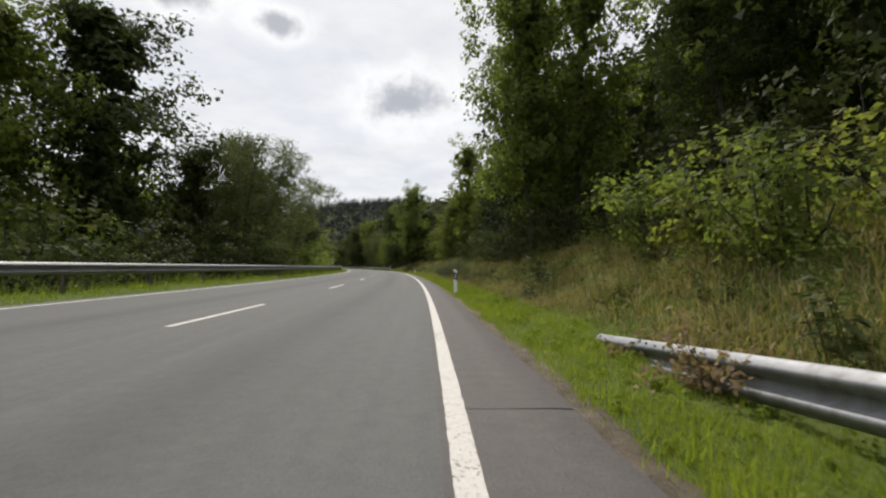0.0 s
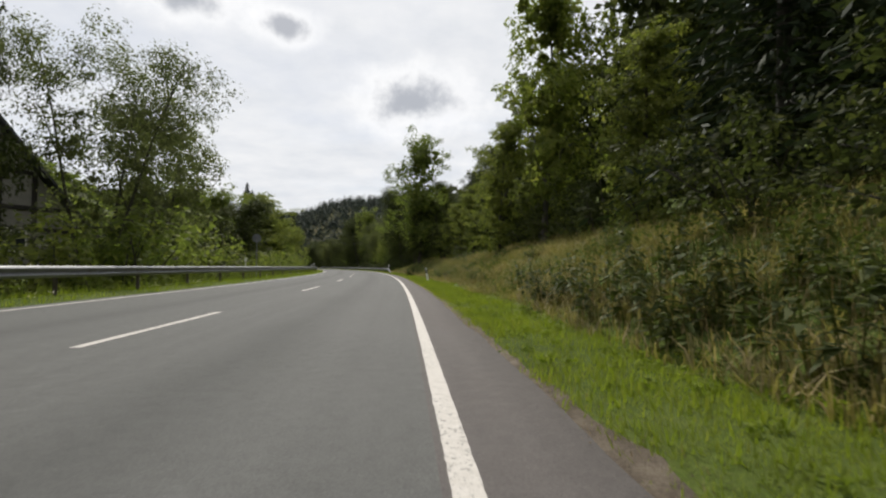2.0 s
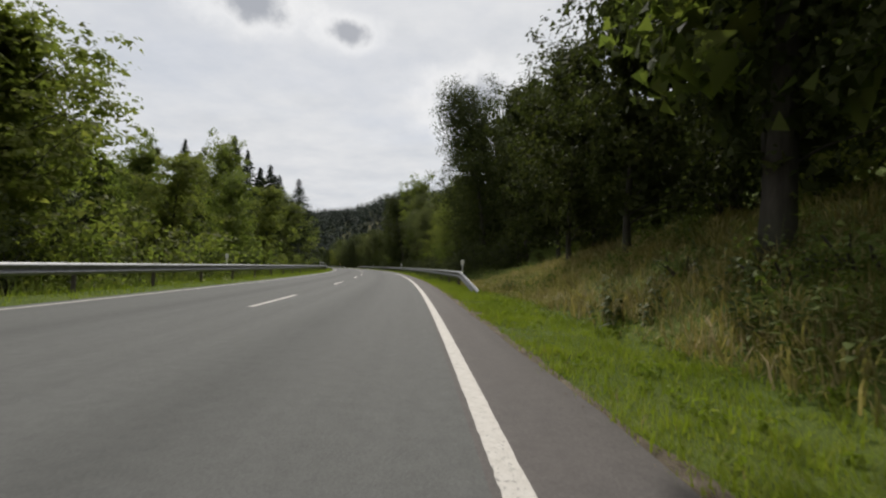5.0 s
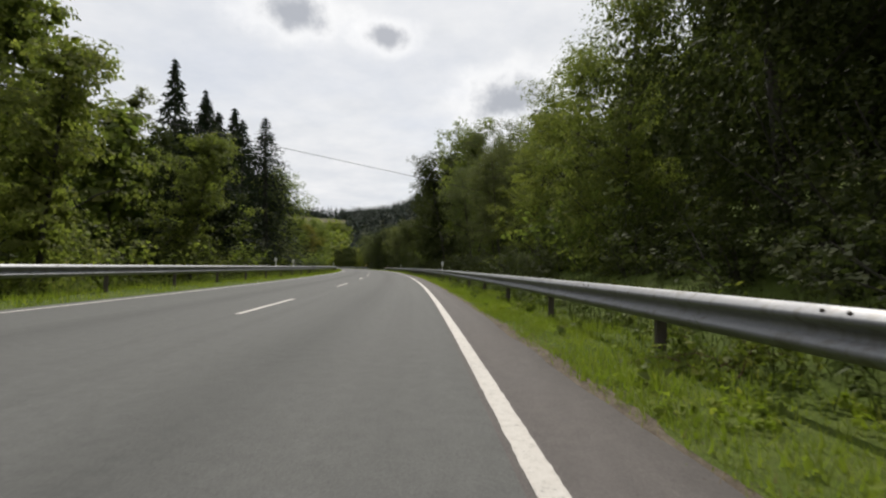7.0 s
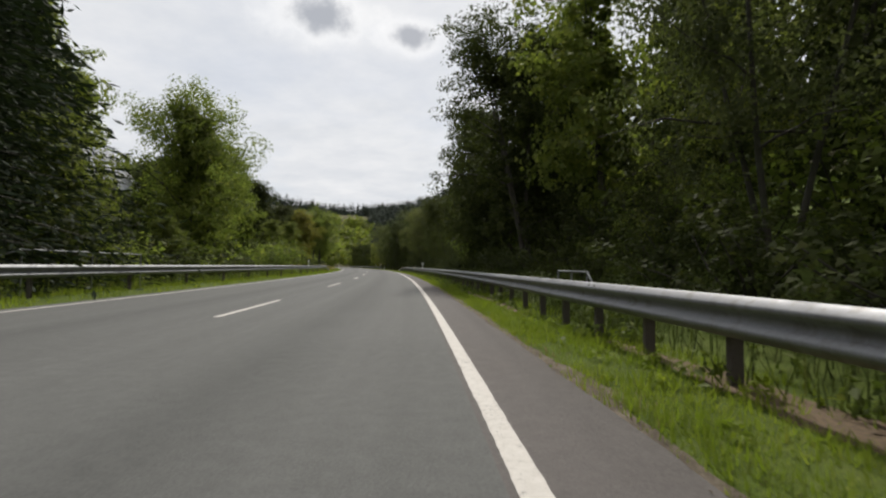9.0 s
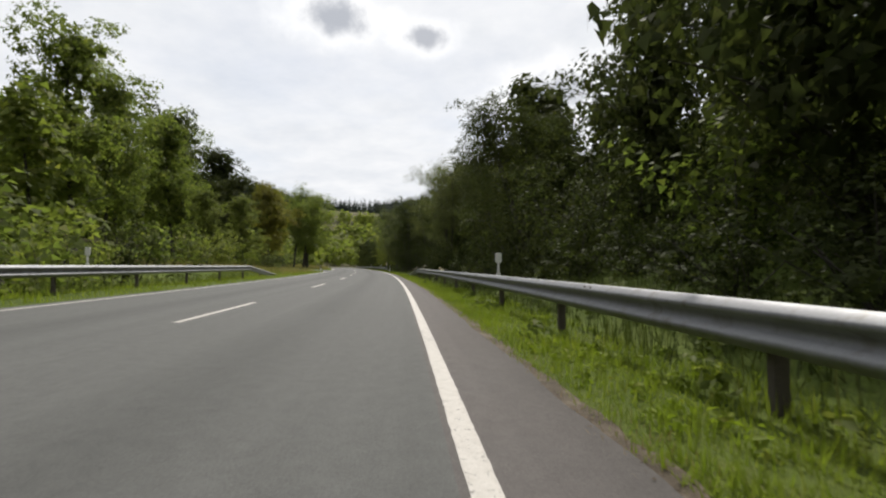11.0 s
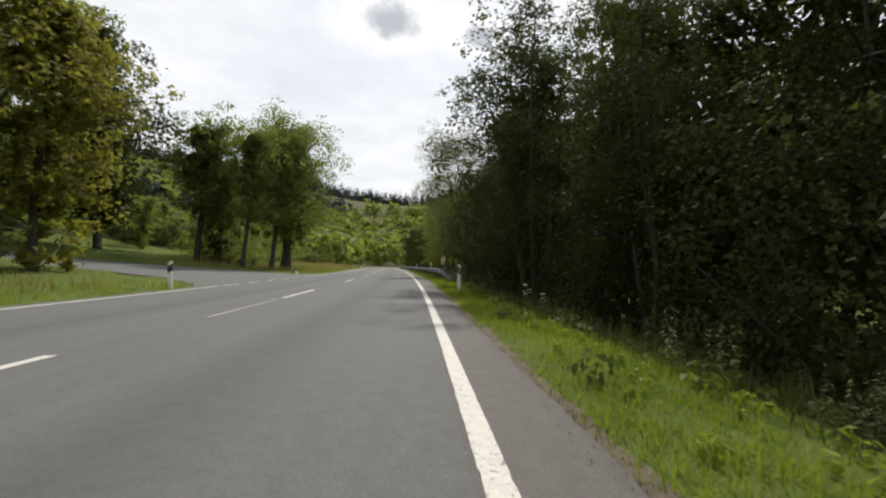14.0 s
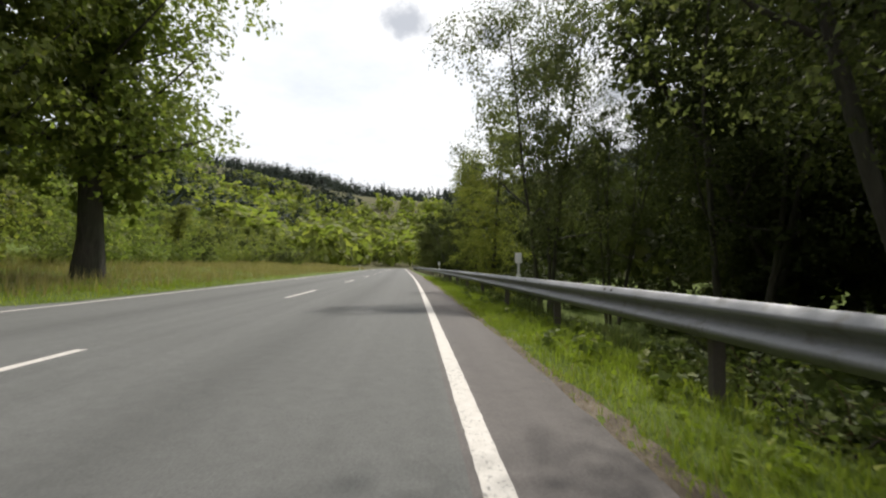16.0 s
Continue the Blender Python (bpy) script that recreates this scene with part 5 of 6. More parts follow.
blades("verge_grass", 113, (12, 130), lambda s: (shoulder_edge(s) - 0.03, 2.0 + 0 * s), 1300, (0.03, 0.10), 0.0055, M_GRASS, "short dense green turf beside the road", worn, 1.2)
blades("verge_grass", 101, (2, 132), lambda s: (shoulder_edge(s) - 0.05, 2.6 + 0 * s), 800, (0.05, 0.15), 0.0062, M_GRASS, "bright green short grass beside the road", worn, 0.9)
blades("verge_grass", 114, (130, 325), lambda s: (shoulder_edge(s) - 0.03, 1.8 + 0 * s), 1250, (0.03, 0.10), 0.0055, M_GRASS, "short dense green turf below the barrier", worn, 1.2)
blades("verge_grass", 102, (132, 345), lambda s: (shoulder_edge(s) - 0.05, 2.4 + 0 * s), 740, (0.05, 0.17), 0.0062, M_GRASS, "green grass growing under the barrier", worn, 0.9)
blades("dry_grass", 103, (2, 345), lambda s: (shoulder_edge(s) - 0.08, shoulder_edge(s) + 0.35), 150, (0.03, 0.11), 0.004, M_STRAW, "dry stalks and litter along the asphalt", None, 1.4)
blades("bank_grass", 104, (4, 130), lambda s: (2.25 + 0.25 * wob(s, 0 * s, 3.0), 5.4 + 0 * s), 330, (0.14, 0.40), 0.009, M_HAY, "tall yellowish grass covering the bank", None, 2.2, True)
blades("bank_grass", 105, (6, 130), lambda s: (5.2 + 0 * s, 9.5 + 0 * s), 100, (0.18, 0.48), 0.014, M_HAY, "tall yellowish grass high on the bank", None, 2.0, True)
blades("bank_greens", 106, (4, 130), lambda s: (2.3 + 0 * s, 8.0 + 0 * s), 130, (0.18, 0.42), 0.008, M_WEED, "green stalks between the tall grass", lambda s, u: np.clip(0.35 + wob(s, u, 2.3, 9), 0, 1), 0.9)
blades("seed_stalks", 107, (4, 130), lambda s: (2.6 + 0 * s, 9.0 + 0 * s), 6, (0.45, 0.85), 0.0035, M_STRAW, "pale seed stalks standing over the grass", None, 0.35)
blades("far_verge_grass", 108, (14, 330), lambda s: (-10.6 + 0 * s, -8.12 + 0 * s), 90, (0.08, 0.24), 0.012, M_GRASS, "green grass strip beyond the opposite lane", lambda s, u: ((s < 290) | (s > 315)) * 1.0, 0.8)
blades("far_tall_grass", 109, (14, 262), lambda s: (-13.5 + 0 * s, -9.5 + 0 * s), 26, (0.3, 0.75), 0.014, M_WEED, "rough grass and weeds behind the barrier", None, 0.6)
blades("meadow_grass", 110, (258, 420), lambda s: (-26 + 0 * s, -9.0 + 0 * s), 50, (0.25, 0.7), 0.014, M_HAY, "yellow-green meadow grass beside the road", lambda s, u: (1 - ((s > 287) & (s < 318) & (u > -45)) * 1.0) * np.clip(0.75 + 0.4 * wob(s, u, 5, 4), 0, 1), 0.7)
blades("lawn", 111, (312, 345), lambda s: (-24 + 0 * s, -8.3 + 0 * s), 60, (0.05, 0.16), 0.014, M_GRASS, "short grass under the trees", lambda s, u: step(313.5, 317, s), 0.8)
blades("shade_grass", 112, (128, 345), lambda s: (2.0 + 0 * s, 5.0 + 0 * s), 110, (0.15, 0.5), 0.009, M_WEED_DARK, "rank grass and nettles behind the barrier", None, 0.9)
weeds("verge_weeds", 120, 1500, (4, 132), lambda s: (0.95 + 0 * s, 2.5 + 0 * s), (0.05, 0.12), 0.052, M_GRASS, "broad-leaved weeds in the verge", None, 12)
weeds("barrier_verge_weeds", 125, 2200, (132, 345), lambda s: (0.95 + 0 * s, 2.3 + 0 * s), (0.05, 0.14), 0.058, M_GRASS, "broad bright leaves in the verge below the barrier", lambda s, u: np.clip(0.5 + 0.7 * wob(s, u, 1.4, 6), 0, 1), 12)
weeds("barrier_weeds", 121, 1300, (132, 345), lambda s: (1.0 + 0 * s, 3.4 + 0 * s), (0.10, 0.28), 0.10, M_WEED, "leafy weeds under and behind the barrier", lambda s, u: step(0.8, 2.4, u) * 0.8 + 0.2, 16)
weeds("bank_weeds", 122, 900, (4, 130), lambda s: (2.4 + 0 * s, 8.0 + 0 * s), (0.25, 0.6), 0.075, M_WEED, "dark leafy weeds in the tall grass", lambda s, u: np.clip(0.35 + wob(s, u, 2.3, 9), 0, 1), 40)
weeds("far_weeds", 123, 420, (20, 258), lambda s: (-12.4 + 0 * s, -9.6 + 0 * s), (0.25, 0.6), 0.13, M_WEED, "leafy weeds behind the far barrier", None, 16)
weeds("far_blossom", 124, 240, (14, 150), lambda s: (-9.9 + 0 * s, -9.0 + 0 * s), (0.10, 0.2), 0.05, M_BLOSSOM, "small white flowers under the far barrier", lambda s, u: np.clip(0.4 + wob(s, u, 4, 2), 0, 1), 6)


# ---------------------------------------------------------------- roadside furniture
def delineator(name, label):
    """A reflector post: white hollow plastic body with a slanted top, black band, reflector."""
    base = new(name)
    tagged(base, label, "marker post", "marker posts")
    body = prism([(-0.06, -0.25), (0.06, -0.25), (0.06, 0.94), (-0.06, 1.0)], -0.05, 0.05)
    bmesh.ops.bevel(body, geom=list(body.edges), offset=0.012, segments=2, affect="EDGES")
    part("body", body, M_WHITE, base)
    band = prism([(-0.063, 0.66), (0.063, 0.58), (0.063, 0.83), (-0.063, 0.91)], -0.053, 0.053)
    part("band", band, M_BLACK, base, "slanted black band")
    refl = prism([(-0.022, 0.665), (0.022, 0.665), (0.022, 0.83), (-0.022, 0.83)], -0.058, -0.052)
    part("reflector", refl, M_REFLECT, base, "pale upright reflector")
    return base


def stand(ob, s, u, dz=0.0, lean=(0, 0), turn=0.0, first=False):
    x, y, z = spot(s, u)
    m = pose(x, y, z + dz, lean[0], lean[1], math.degrees(float(bend(s))) + turn)
    if first:
        ob.matrix_basis = m
        return ob
    return copy_thing(ob, m)


post = stand(delineator("marker_post", "white plastic marker post with a black band in the grass"), 81.25, 1.83, -0.14, (0, -10.5), first=True)
stand(post, 30.06, 0.98, -0.16, (0, -1))
stand(post, 289.8, 1.38, -0.03, (1, 1))
stand(post, 288.8, -8.5, -0.12, (0, 2), 180)
stand(post, 404, -9.0, -0.1, (0, 0), 180)
fallen = stand(post, 314.4, -9.3, -0.10, (0, 50), 180)
tagged(fallen, "white marker post knocked over beside the side road")


def rail_marker(label):
    """A short marker head fixed on top of a crash barrier."""
    base = new("barrier_marker")
    tagged(base, label, "marker post", "barrier markers")
    part("stem", boxed(-0.022, 0.022, -0.02, 0.02, -0.25, 0.32, bevel=0.006), M_WHITE, base)
    part("head", boxed(-0.075, 0.075, -0.028, 0.028, 0.28, 0.52, bevel=0.014), M_WHITE, base, "flat white head")
    part("foot", boxed(-0.05, 0.05, -0.025, 0.025, -0.05, 0.05, bevel=0.01), M_WHITE, base, "white foot above the rail")
    return base


marker = rail_marker("white marker on a stem fixed to the crash barrier")


def on_rail(s, u, z, first=False, scale=1.0):
    x, y = plan(s, u)
    m = pose(float(x), float(y), z, rz=math.degrees(float(bend(s))))
    if first:
        marker.matrix_basis = m
    else:
        copy_thing(marker, m)


on_rail(175.7, 1.82, 0.66, True)
for s, u, z in ((127.5, 2.0, 0.62), (228, 2.0, 0.64), (317.8, 2.0, 0.62), (345, 2.0, 0.62), (178.2, -9.4, 0.86), (184.5, -9.4, 0.84), (82.5, -9.4, 0.86), (132, -9.4, 0.86), (232, -9.4, 0.85)):
    on_rail(s, u, z)


def lettering(text, x0, x1, z0, z1, parent, mat, y=-0.0335):
    """One line of writing fitted into a rectangle, as a thin mesh."""
    cu = bpy.data.curves.new("writing", "FONT")
    cu.body, cu.size = text, 1.0
    cu.fill_mode = "FRONT"
    tmp = bpy.data.objects.new("writing", cu)
    scene.collection.objects.link(tmp)
    me = bpy.data.meshes.new_from_object(tmp.evaluated_get(bpy.context.evaluated_depsgraph_get()))
    bpy.data.objects.remove(tmp)
    co = np.array([v.co[:] for v in me.vertices])
    lo, hi = co.min(0), co.max(0)
    for v in me.vertices:
        v.co = (x0 + (v.co.x - lo[0]) / (hi[0] - lo[0]) * (x1 - x0), y, z0 + (v.co.y - lo[1]) / (hi[1] - lo[1]) * (z1 - z0))
    me.materials.clear()
    me.materials.append(mat)
    link("lettering", me, parent, "black lettering")


def arrow_board(base, tip, end, side):
    """One arrow board between x = end and the arrow's tip; side: +1 points to larger x."""
    def outline(inset, y0, y1):
        e, t, h = end + side * inset, tip - side * inset * 1.4, 0.275 - inset
        neck = tip - side * 0.39
        pts = [(e, -h), (neck, -h), (t, 0.0), (neck, h), (e, h)]
        return prism(pts if side > 0 else pts[::-1], y0, y1)
    board = part("board", outline(0.0, -0.022, 0.022), M_SIGN_EDGE, base, "pale edged arrow board")
    part("border", outline(0.034, -0.0265, -0.023), M_BLACK, board, "thin black border")
    part("face", outline(0.052, -0.031, -0.0275), M_YELLOW, board, "yellow face")
    return board


def arrow_sign():
    """Two yellow arrow boards back to back on four tube posts."""
    base = new("direction_sign")
    tagged(base, "pair of yellow arrow-shaped direction signs on four grey posts", "road sign")
    right = arrow_board(base, 2.10, 0.012, 1)
    left = arrow_board(base, -2.38, -0.012, -1)
    for text, x0, x1, z0, z1 in (("Bestwig", 0.53, 1.13, 0.015, 0.165), ("16", 1.23, 1.36, 0.05, 0.165), ("km", 1.42, 1.59, 0.05, 0.145),
                                 ("Westernb\u00f6defeld", 0.16, 1.11, -0.19, -0.06), ("2", 1.27, 1.345, -0.19, -0.075), ("km", 1.41, 1.58, -0.19, -0.095)):
        lettering(text, x0, x1, z0, z1, right, M_BLACK)
    for x, z, w, h in ((-1.45, 0.095, 0.80, 0.055), (-0.72, 0.10, 0.10, 0.08), (-0.44, 0.09, 0.22, 0.05), (-1.55, -0.115, 0.70, 0.055), (-0.78, -0.115, 0.10, 0.08), (-0.47, -0.12, 0.22, 0.05)):
        part("lettering_bar", boxed(x - w / 2, x + w / 2, -0.0335, -0.0315, z - h / 2, z + h / 2), M_SIGN_INK, left, "faded lettering bar")
    for x in (-1.75, -0.85, 0.62, 1.62):
        bm = bmesh.new()
        bmesh.ops.create_cone(bm, cap_ends=True, segments=12, radius1=0.036, radius2=0.036, depth=2.3)
        bmesh.ops.translate(bm, verts=bm.verts, vec=(x, 0.062, -0.95))
        part("tube_post", bm, M_ZINC, base)
    return base


M_SIGN_INK = plain("faded_ink", (0.16, 0.11, 0.012), 0.5, 0.3, 40)
sign = arrow_sign()
x, y = plan(307.2, 2.17)
sign.matrix_basis = pose(float(x), float(y), 1.205, 0, 0, math.degrees(float(bend(307.2))) - 91.9)


def round_sign():
    """A round traffic sign on a tube post, its grey back to the camera."""
    base = new("traffic_sign")
    tagged(base, "round traffic sign seen from its dark grey back", "road sign")
    bm = bmesh.new()
    bmesh.ops.create_cone(bm, cap_ends=True, segments=32, radius1=0.30, radius2=0.30, depth=0.03)
    bmesh.ops.rotate(bm, verts=bm.verts, matrix=Matrix.Rotation(radians(90), 3, "X"))
    bmesh.ops.translate(bm, verts=bm.verts, vec=(0, 0, 2.75))
    part("disc", bm, M_SIGN_BACK, base)
    bm = bmesh.new()
    bmesh.ops.create_cone(bm, cap_ends=True, segments=12, radius1=0.03, radius2=0.03, depth=3.4)
    bmesh.ops.translate(bm, verts=bm.verts, vec=(0, -0.045, 1.3))
    part("tube_post", bm, M_ZINC, base)
    for z in (2.62, 2.88):
        part("clamp", boxed(-0.05, 0.05, -0.085, -0.012, z - 0.02, z + 0.02, bevel=0.004), M_ZINC, base)
    return base


sg = round_sign()
sg.matrix_basis = pose(*spot(86.5, -9.7), rz=math.degrees(float(bend(86.5))) + 20)


def picnic_set():
    """A rustic table with two benches, dark weathered wood."""
    base = new("picnic_table")
    tagged(base, "dark weathered wooden picnic table with fixed benches", "picnic table", "picnic tables")
    for y in (-0.28, -0.09, 0.10, 0.29):
        part("table_plank", boxed(-1.0, 1.0, y - 0.088, y + 0.088, 0.70, 0.75, bevel=0.008), M_WOOD, base)
    for y in (-0.72, 0.72):
        part("bench_plank", boxed(-1.0, 1.0, y - 0.14, y + 0.14, 0.41, 0.46, bevel=0.008), M_WOOD, base)
    for x in (-0.7, 0.7):
        part("crossbeam", boxed(x - 0.05, x + 0.05, -0.8, 0.8, 0.32, 0.41, bevel=0.006), M_WOOD, base)
        for y in (-0.25, 0.25):
            part("leg", boxed(x - 0.06, x + 0.06, y - 0.06, y + 0.06, -0.1, 0.70, bevel=0.008), M_WOOD, base)
        for y in (-0.72, 0.72):
            part("bench_leg", boxed(x - 0.05, x + 0.05, y - 0.05, y + 0.05, -0.1, 0.41, bevel=0.006), M_WOOD, base)
    return base


table = stand(picnic_set(), 323.2, -18.8, 0.0, turn=10, first=True)
stand(table, 326.6, -17.3, 0.0, turn=4)


# handrail of a footbridge beyond the right barrier

def footrail(s0, s1, u, z, label):
    base = new("hand_rail")
    tagged(base, label, "hand rail", "hand rails")
    ss = np.linspace(s0, s1, 8)
    x, y = plan(ss, u + 0 * ss)
    zz = np.full(8, z)
    zz[0] -= 0.25
    v, f = tube(np.stack([x, y, zz], -1), np.full(8, 0.024), 8)
    link("top_pipe", raw_mesh("top_pipe", v, f, M_ZINC, True), base)
    for i in (1, 4, 7):
        g = float(land(ss[i], u)) - 0.2
        v, f = tube([(x[i], y[i], g), (x[i], y[i], (g + z) / 2), (x[i], y[i], z)], np.full(3, 0.024), 8)
        link("upright", raw_mesh("upright", v, f, M_ZINC, True), base)


footrail(190.3, 192.7, 3.45, 0.72, "thin grey pipe hand rail behind the barrier")
footrail(193.2, 200.5, -11.0, 1.25, "thin grey pipe hand rail beyond the far barrier")


# ---------------------------------------------------------------- overhead line
def overhead(a, b, sag, label):
    w = np.linspace(0, 1, 40)
    p = np.array(a)[None] * (1 - w[:, None]) + np.array(b)[None] * w[:, None]
    p[:, 2] -= sag * 4 * w * (1 - w)
    v, f = tube(p, np.full(40, 0.014), 6)
    tagged(link("overhead_cable", raw_mesh("overhead_cable", v, f, M_CABLE, True)), label, "cable")


ax, ay = (float(v) for v in plan(166.24, -10.0))
bx, by = (float(v) for v in plan(179.17, 6.0))


def along_wire(w):
    return ax + (bx - ax) * w, ay + (by - ay) * w, 7.06 + (6.36 - 7.06) * w


overhead(along_wire(-1.2), along_wire(1.35), 0.12, "thin dark overhead cable hanging across the road")


# ---------------------------------------------------------------- houses beyond the trees
def framed_house():
    """A half-timbered gable house with a steep dark roof."""
    base = new("farmhouse")
    tagged(base, "old half-timbered farmhouse with a steep dark slate roof", "house")
    gable = [(-5.2, -1.0), (5.2, -1.0), (5.2, 5.2), (0, 11.2), (-5.2, 5.2)]
    part("wall", prism(gable, 0.0, 14.0), M_PLASTER, base, "pale plaster between dark beams")
    for x in (-5.1, -3.4, -1.7, 0.0, 1.7, 3.4, 5.1):
        top = 5.2 + (5.2 - abs(x)) * 6.0 / 5.2 - 0.15
        part("beam", boxed(x - 0.13, x + 0.13, -0.06, 0.05, -1.0, top), M_TIMBER, base)
    for z in (0.6, 2.6, 4.0, 5.2, 7.2, 8.9):
        half = 5.2 if z <= 5.2 else (11.2 - z) / 6.0 * 5.2
        part("rail_beam", boxed(-half, half, -0.065, 0.045, z - 0.12, z + 0.12), M_TIMBER, base)
    for side in (-1, 1):
        pts = [(0, 11.55), (side * 6.1, 4.45), (side * 6.1, 4.25), (0, 11.3)]
        part("roof_slope", prism(pts, -0.7, 14.7), M_SLATE, base)
    for x, z in ((-2.5, 1.6), (0.85, 1.6), (2.55, 3.3), (-2.5, 3.3), (-0.85, 6.2)):
        win = part("window", boxed(x - 0.5, x + 0.5, -0.09, 0.02, z - 0.6, z + 0.6), M_WALL, base, "pale framed window")
        part("pane", boxed(x - 0.4, x + 0.4, -0.10, -0.085, z - 0.5, z + 0.5), M_PANE, win)
    return base


hx, hy = plan(78.5, -22.5)
framed_house().matrix_basis = pose(float(hx), float(hy), float(land(78.5, -24)) + 0.2, rz=math.degrees(float(bend(78.5))) + 62)


def plain_house(name, label, wide, deep, eave, ridge, roof_mat):
    base = new(name)
    tagged(base, label, "house")
    part("wall", prism([(-wide, -1), (wide, -1), (wide, eave), (0, ridge), (-wide, eave)], -deep, deep), M_WALL, base)
    for side in (-1, 1):
        part("roof_slope", prism([(0, ridge + 0.2), (side * (wide + 0.6), eave - 0.25), (side * (wide + 0.6), eave - 0.4), (0, ridge)], -deep - 0.5, deep + 0.5), roof_mat, base)
    for y in (-deep * 0.5, deep * 0.5):
        for z in (1.4, 3.6):
            if z + 0.6 < eave:
                win = part("window", boxed(wide - 0.02, wide + 0.06, y - 0.55, y + 0.55, z - 0.6, z + 0.6), M_WALL, base, "pale framed window")
                part("pane", boxed(wide + 0.055, wide + 0.07, y - 0.42, y + 0.42, z - 0.48, z + 0.48), M_PANE, win)
    return base


def ribbed_roof(base, wide, deep, eave, ridge):
    """Raised ribs on the road-side slope of a sheet roof."""
    n = 30
    for i in range(n):
        y = -deep - 0.4 + (2 * deep + 0.8) * i / (n - 1)
        bm = prism([(0.0, ridge + 0.26), (wide + 0.6, eave - 0.19), (wide + 0.6, eave - 0.25), (0, ridge + 0.19)], y - 0.11, y + 0.11)
        part("roof_rib", bm, M_RIB, base)


barn = plain_house("barn", "barn with a pale ribbed sheet roof behind the trees", 3.4, 6.5, 9.5, 14.4, M_SHEET)
ribbed_roof(barn, 3.4, 6.5, 9.5, 14.4)
hx, hy = plan(238.5, -34.8)
barn.matrix_basis = pose(float(hx), float(hy), 0.0, rz=math.degrees(float(bend(238))))
cot = plain_house("cottage", "pale rendered house with dark roof behind leaves", 4.5, 6.0, 5.0, 9.0, M_SLATE)
hx, hy = plan(55.0, -36.0)
cot.matrix_basis = pose(float(hx), float(hy), -0.6, rz=-30)


# ---------------------------------------------------------------- single plants by the road
def umbel_plant(seed, h, label):
    """A tall white-flowered umbel plant: ribbed stem, side stalks, leaves and flat flower heads."""
    r = np.random.default_rng(seed)
    base = new("umbel_plant")
    tagged(base, label, "wild plant", "umbel plants")
    p, rad = limb(r, (0, 0, -0.05), (0.05, 0.05, 1), h * 0.95, 0.012, 0.08, 7)
    tubes = [tube(p, rad, 6)]
    heads = [(p[-1], 0.085)]
    for i in range(8):
        k = int(r.integers(2, 6))
        a = r.uniform(0, 6.28)
        q, rr = limb(r, p[k], (math.cos(a), math.sin(a), 1.3), h * r.uniform(0.14, 0.30), 0.006, 0.25, 5)
        tubes.append(tube(q, rr, 5))
        heads.append((q[-1], r.uniform(0.035, 0.07)))
    v, f = join(tubes)
    link("stem", raw_mesh("stem", v, f, M_WEED, True), base)
    for c, w in heads:
        n = 70
        a, d = r.uniform(0, 6.28, n), np.sqrt(r.random(n)) * w
        cc = np.stack([c[0] + np.cos(a) * d, c[1] + np.sin(a) * d, c[2] + 0.03 - d * d * 5.0 + r.normal(0, 0.009, n)], -1)
        e1, e2 = r.normal(0, 0.009, (n, 3)) * [1, 1, 0.7], r.normal(0, 0.009, (n, 3)) * [1, 1, 0.7]
        v = np.stack([cc + e1, cc + e2, cc - e1, cc - e2], 1).reshape(-1, 3)
        f = np.arange(4 * n).reshape(-1, 4)
        link("flower_head", raw_mesh("flower_head", v, f, M_BLOSSOM), base, "flat white flower head")
    c = [p[1] + r.normal(0, 0.1, 3) for _ in range(3)] + [p[2]]
    v, f = leaf_cloud(r, c, np.full(4, 0.16), 60, 0.11, 0.8, 0.2)
    link("leaves", raw_mesh("leaf_tuft", v, f, M_WEED), base)
    base.children[-1].name = "leaf_tuft"
    return base


u1 = umbel_plant(3, 1.15, "tall wild plant with flat white flower heads")
u1.matrix_basis = pose(*spot(267.6, 2.7))
for i, (s, u, k) in enumerate(((268.9, 2.95, 0.8), (249.3, 2.75, 1.0), (250.2, 3.2, 1.05), (284.2, 2.65, 0.6), (286.3, 3.6, 0.6), (262.5, 2.9, 1.15), (273.5, 2.9, 0.7), (246.0, 2.6, 0.8), (256.0, 2.9, 0.9))):
    copy_thing(u1, pose(*spot(s, u), 0, 0, 67 * i) @ Matrix.Diagonal((k, k, k, 1)))


def bramble(seed, h, wide, n, mat, label, name="bramble"):
    r = np.random.default_rng(seed)
    base = new(name)
    tagged(base, label, "bramble")
    tubes, c = [], []
    for i in range(9):
        a = r.uniform(0, 6.28)
        p, rad = limb(r, (r.normal(0, wide * 0.15), r.normal(0, wide * 0.15), -0.05), (math.cos(a), math.sin(a), 1.2), h * 1.3, 0.008, 0.5, 7, -0.9)
        tubes.append(tube(p, rad, 5))
        c += list(p[2:])
    v, f = join(tubes)
    tagged(link("cane", raw_mesh("cane", v, f, M_RUST, True), base), kind="stuff")
    v, f = leaf_cloud(r, c, np.full(len(c), wide * 0.16), n, 0.075, 0.8, 0.1)
    link("foliage", raw_mesh("foliage", v, f, mat), base)
    return base


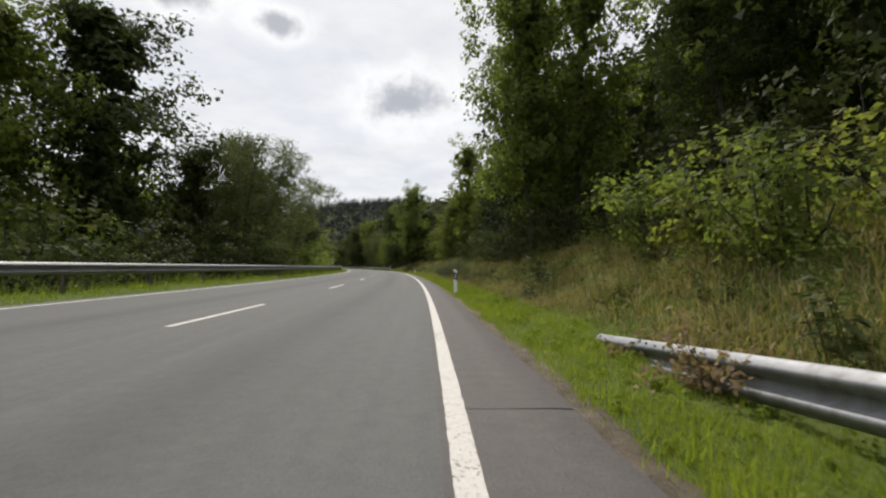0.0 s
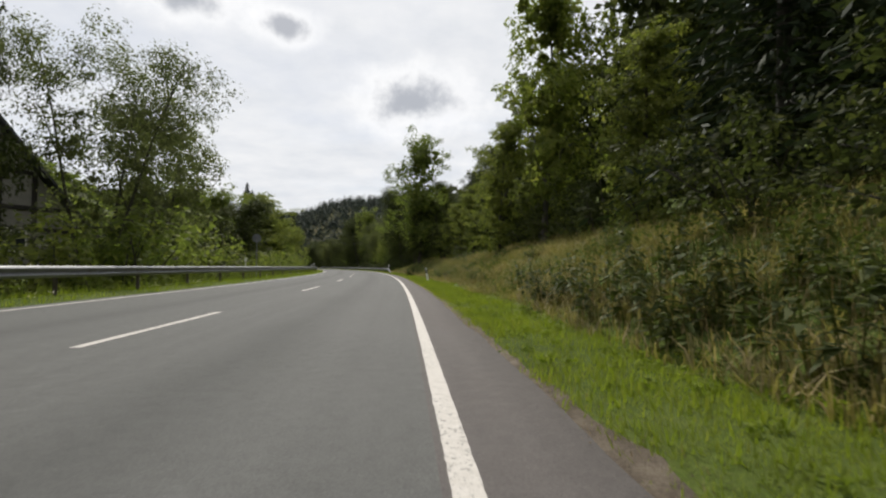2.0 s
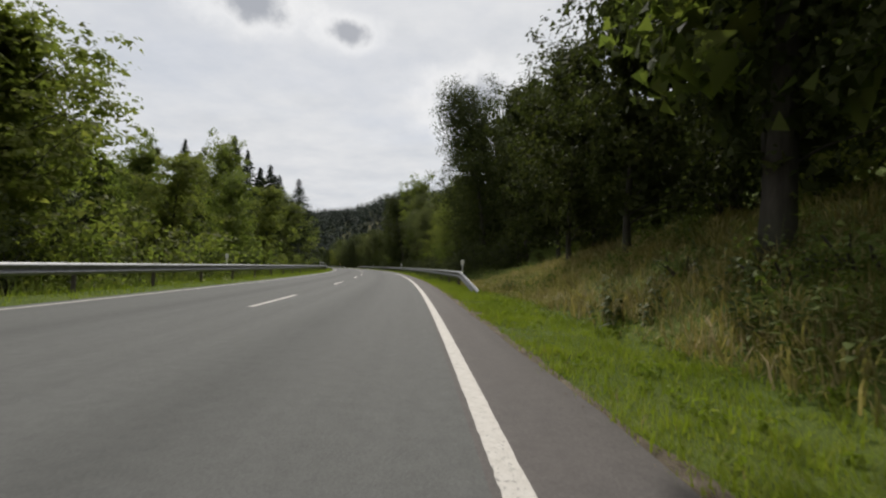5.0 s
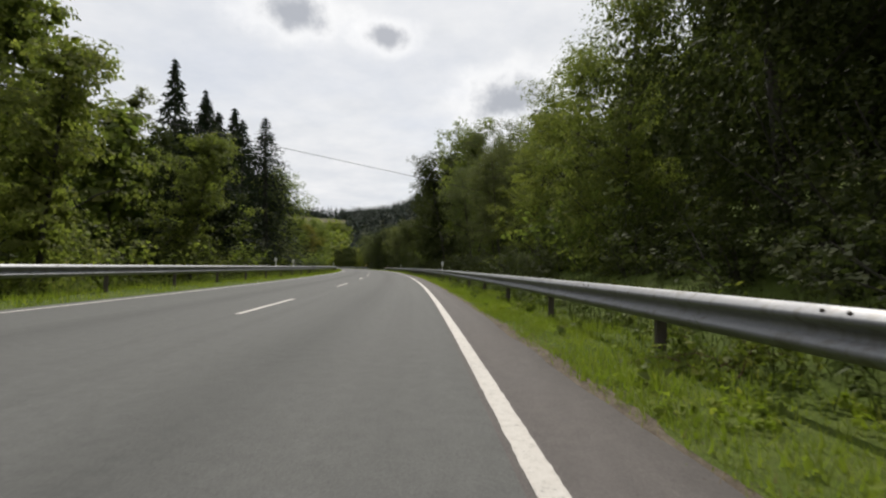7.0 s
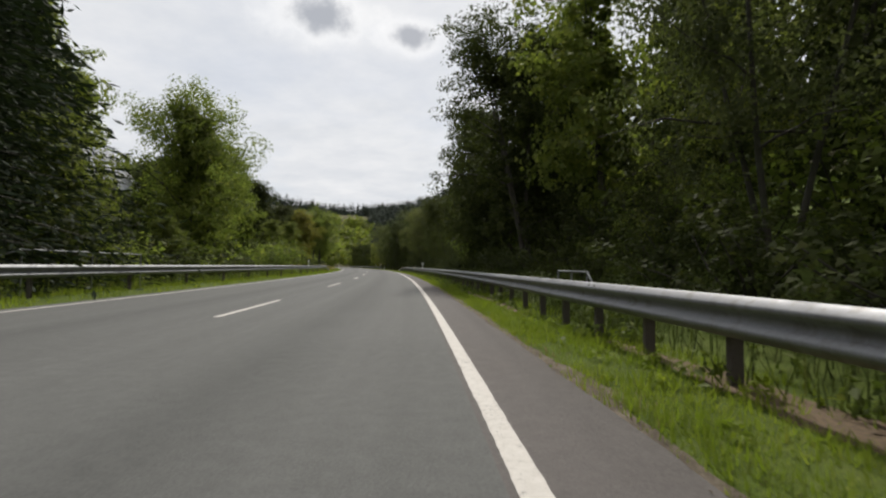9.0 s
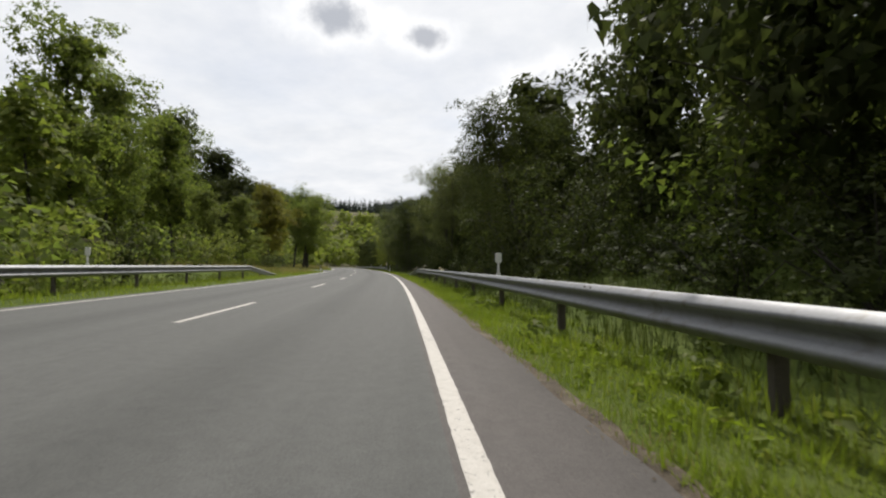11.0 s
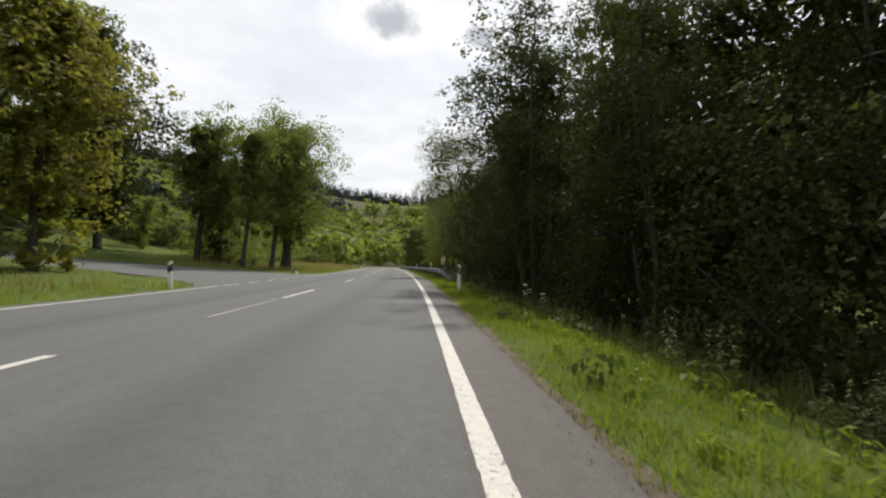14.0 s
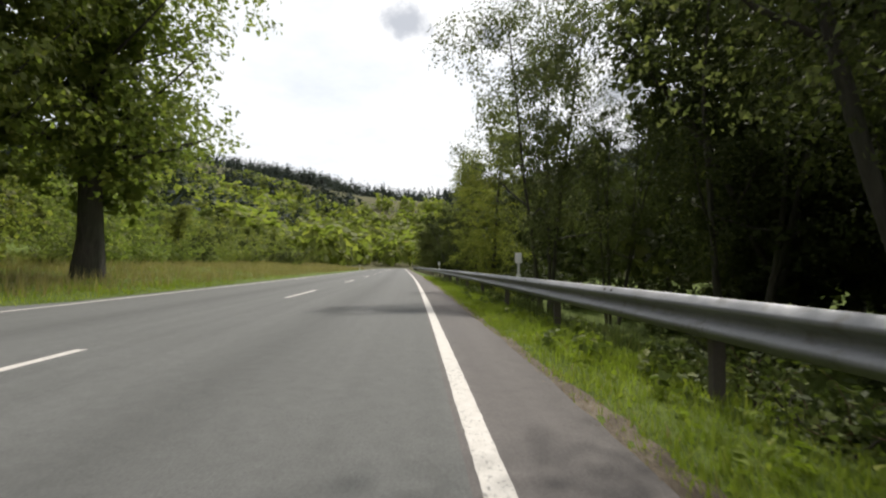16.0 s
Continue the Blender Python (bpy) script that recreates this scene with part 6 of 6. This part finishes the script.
bramble(5, 0.55, 0.9, 420, M_STRAW, "withered brown bramble hanging over the barrier end").matrix_basis = pose(*spot(17.1, 1.95))
bramble(6, 0.4, 0.7, 260, M_STRAW, "dry brown bramble in the grass").matrix_basis = pose(*spot(18.4, 2.1))
bramble(7, 0.65, 0.8, 700, M_LEAF_DARK, "small dark bush standing in the verge").matrix_basis = pose(*spot(97.7, 2.15))
bramble(8, 0.5, 0.8, 500, M_WEED_DARK, "leafy plant growing up through the barrier").matrix_basis = pose(*spot(309.7, 2.3))
bramble(9, 0.6, 1.0, 800, M_WEED_DARK, "leafy green plant beside the barrier post").matrix_basis = pose(*spot(311.5, 2.6))
bramble(10, 0.6, 1.0, 700, M_WEED, "leafy green plant under the barrier").matrix_basis = pose(*spot(147.6, 2.2))


# ---------------------------------------------------------------- loose stones and bare soil along the verge
def scatter(name, seed, count, s_rng, u_fun, size, mat, label):
    """Small flakes and stones lying about."""
    r = np.random.default_rng(seed)
    s = r.uniform(*s_rng, count)
    a, b = u_fun(s)
    u = a + (b - a) * r.random(count) ** 1.3
    x, y = plan(s, u)
    q = size * r.uniform(0.35, 1.3, count)[:, None]
    c = np.stack([x, y, np.where(u < shoulder_edge(s), 0.004, land(s, u) + 0.012)], -1)
    e = r.uniform(0, 6.283, count)
    ring = [np.stack([np.cos(e + k), np.sin(e + k), 0 * e], -1) * q * r.uniform(0.6, 1.1, count)[:, None] + c for k in (0, 2.1, 4.2)]
    top = c + np.stack([0 * e, 0 * e, q[:, 0] * r.uniform(0.3, 0.8, count)], -1)
    v = np.stack(ring + [top], 1).reshape(-1, 3)
    k = np.arange(count)[:, None] * 4
    f = np.concatenate([k + [0, 1, 3], k + [1, 2, 3], k + [2, 0, 3]])
    tagged(link(name, raw_mesh(name, v, f, mat)), label, "grit", kind="stuff")


scatter("edge_stones", 131, 8000, (10, 322), lambda s: (shoulder_edge(s) - 0.07, shoulder_edge(s) + 0.30), 0.010, M_GRIT, "crumbs of grit and dead leaves along the asphalt edge")
scatter("edge_stones", 132, 2600, (238, 292), lambda s: (shoulder_edge(s) - 0.16, shoulder_edge(s) + 0.45), 0.011, M_GRIT, "loose pale gravel spilling over the asphalt edge")


def bare_soil(name, s0, s1, u0, wide, seed):
    """A worn ragged strip of brown soil in the grass."""
    r = np.random.default_rng(seed)
    s = np.arange(s0, s1, 0.15)
    w = wide * np.sin(np.pi * (s - s0) / (s1 - s0)) ** 0.5 * (0.7 + 0.5 * np.abs(wob(s, 0 * s, 0.5, seed))) + 0.02
    m = u0 + 0.08 * wob(s, 0 * s, 1.4, seed + 1)
    us = np.stack([m - w / 2, m, m + w / 2])
    S = np.broadcast_to(s, us.shape)
    x, y = plan(S, us)
    z = land(S, us) + np.array([0.004, 0.022, 0.004])[:, None] + r.normal(0, 0.006, us.shape)
    v = np.stack([x, y, z], -1).reshape(-1, 3)
    n, k = us.shape
    i, j = np.meshgrid(np.arange(n - 1), np.arange(k - 1), indexing="ij")
    f = np.stack([i * k + j, (i + 1) * k + j, (i + 1) * k + j + 1, i * k + j + 1], -1).reshape(-1, 4)
    tagged(link(name, raw_mesh(name, v, f, M_SOIL, True)), "bare brown soil worn through the grass", "soil", kind="stuff")


bare_soil("bare_soil", 180.5, 186.0, 1.95, 0.42, 3)
bare_soil("bare_soil", 189.0, 197.5, 1.62, 0.34, 4)
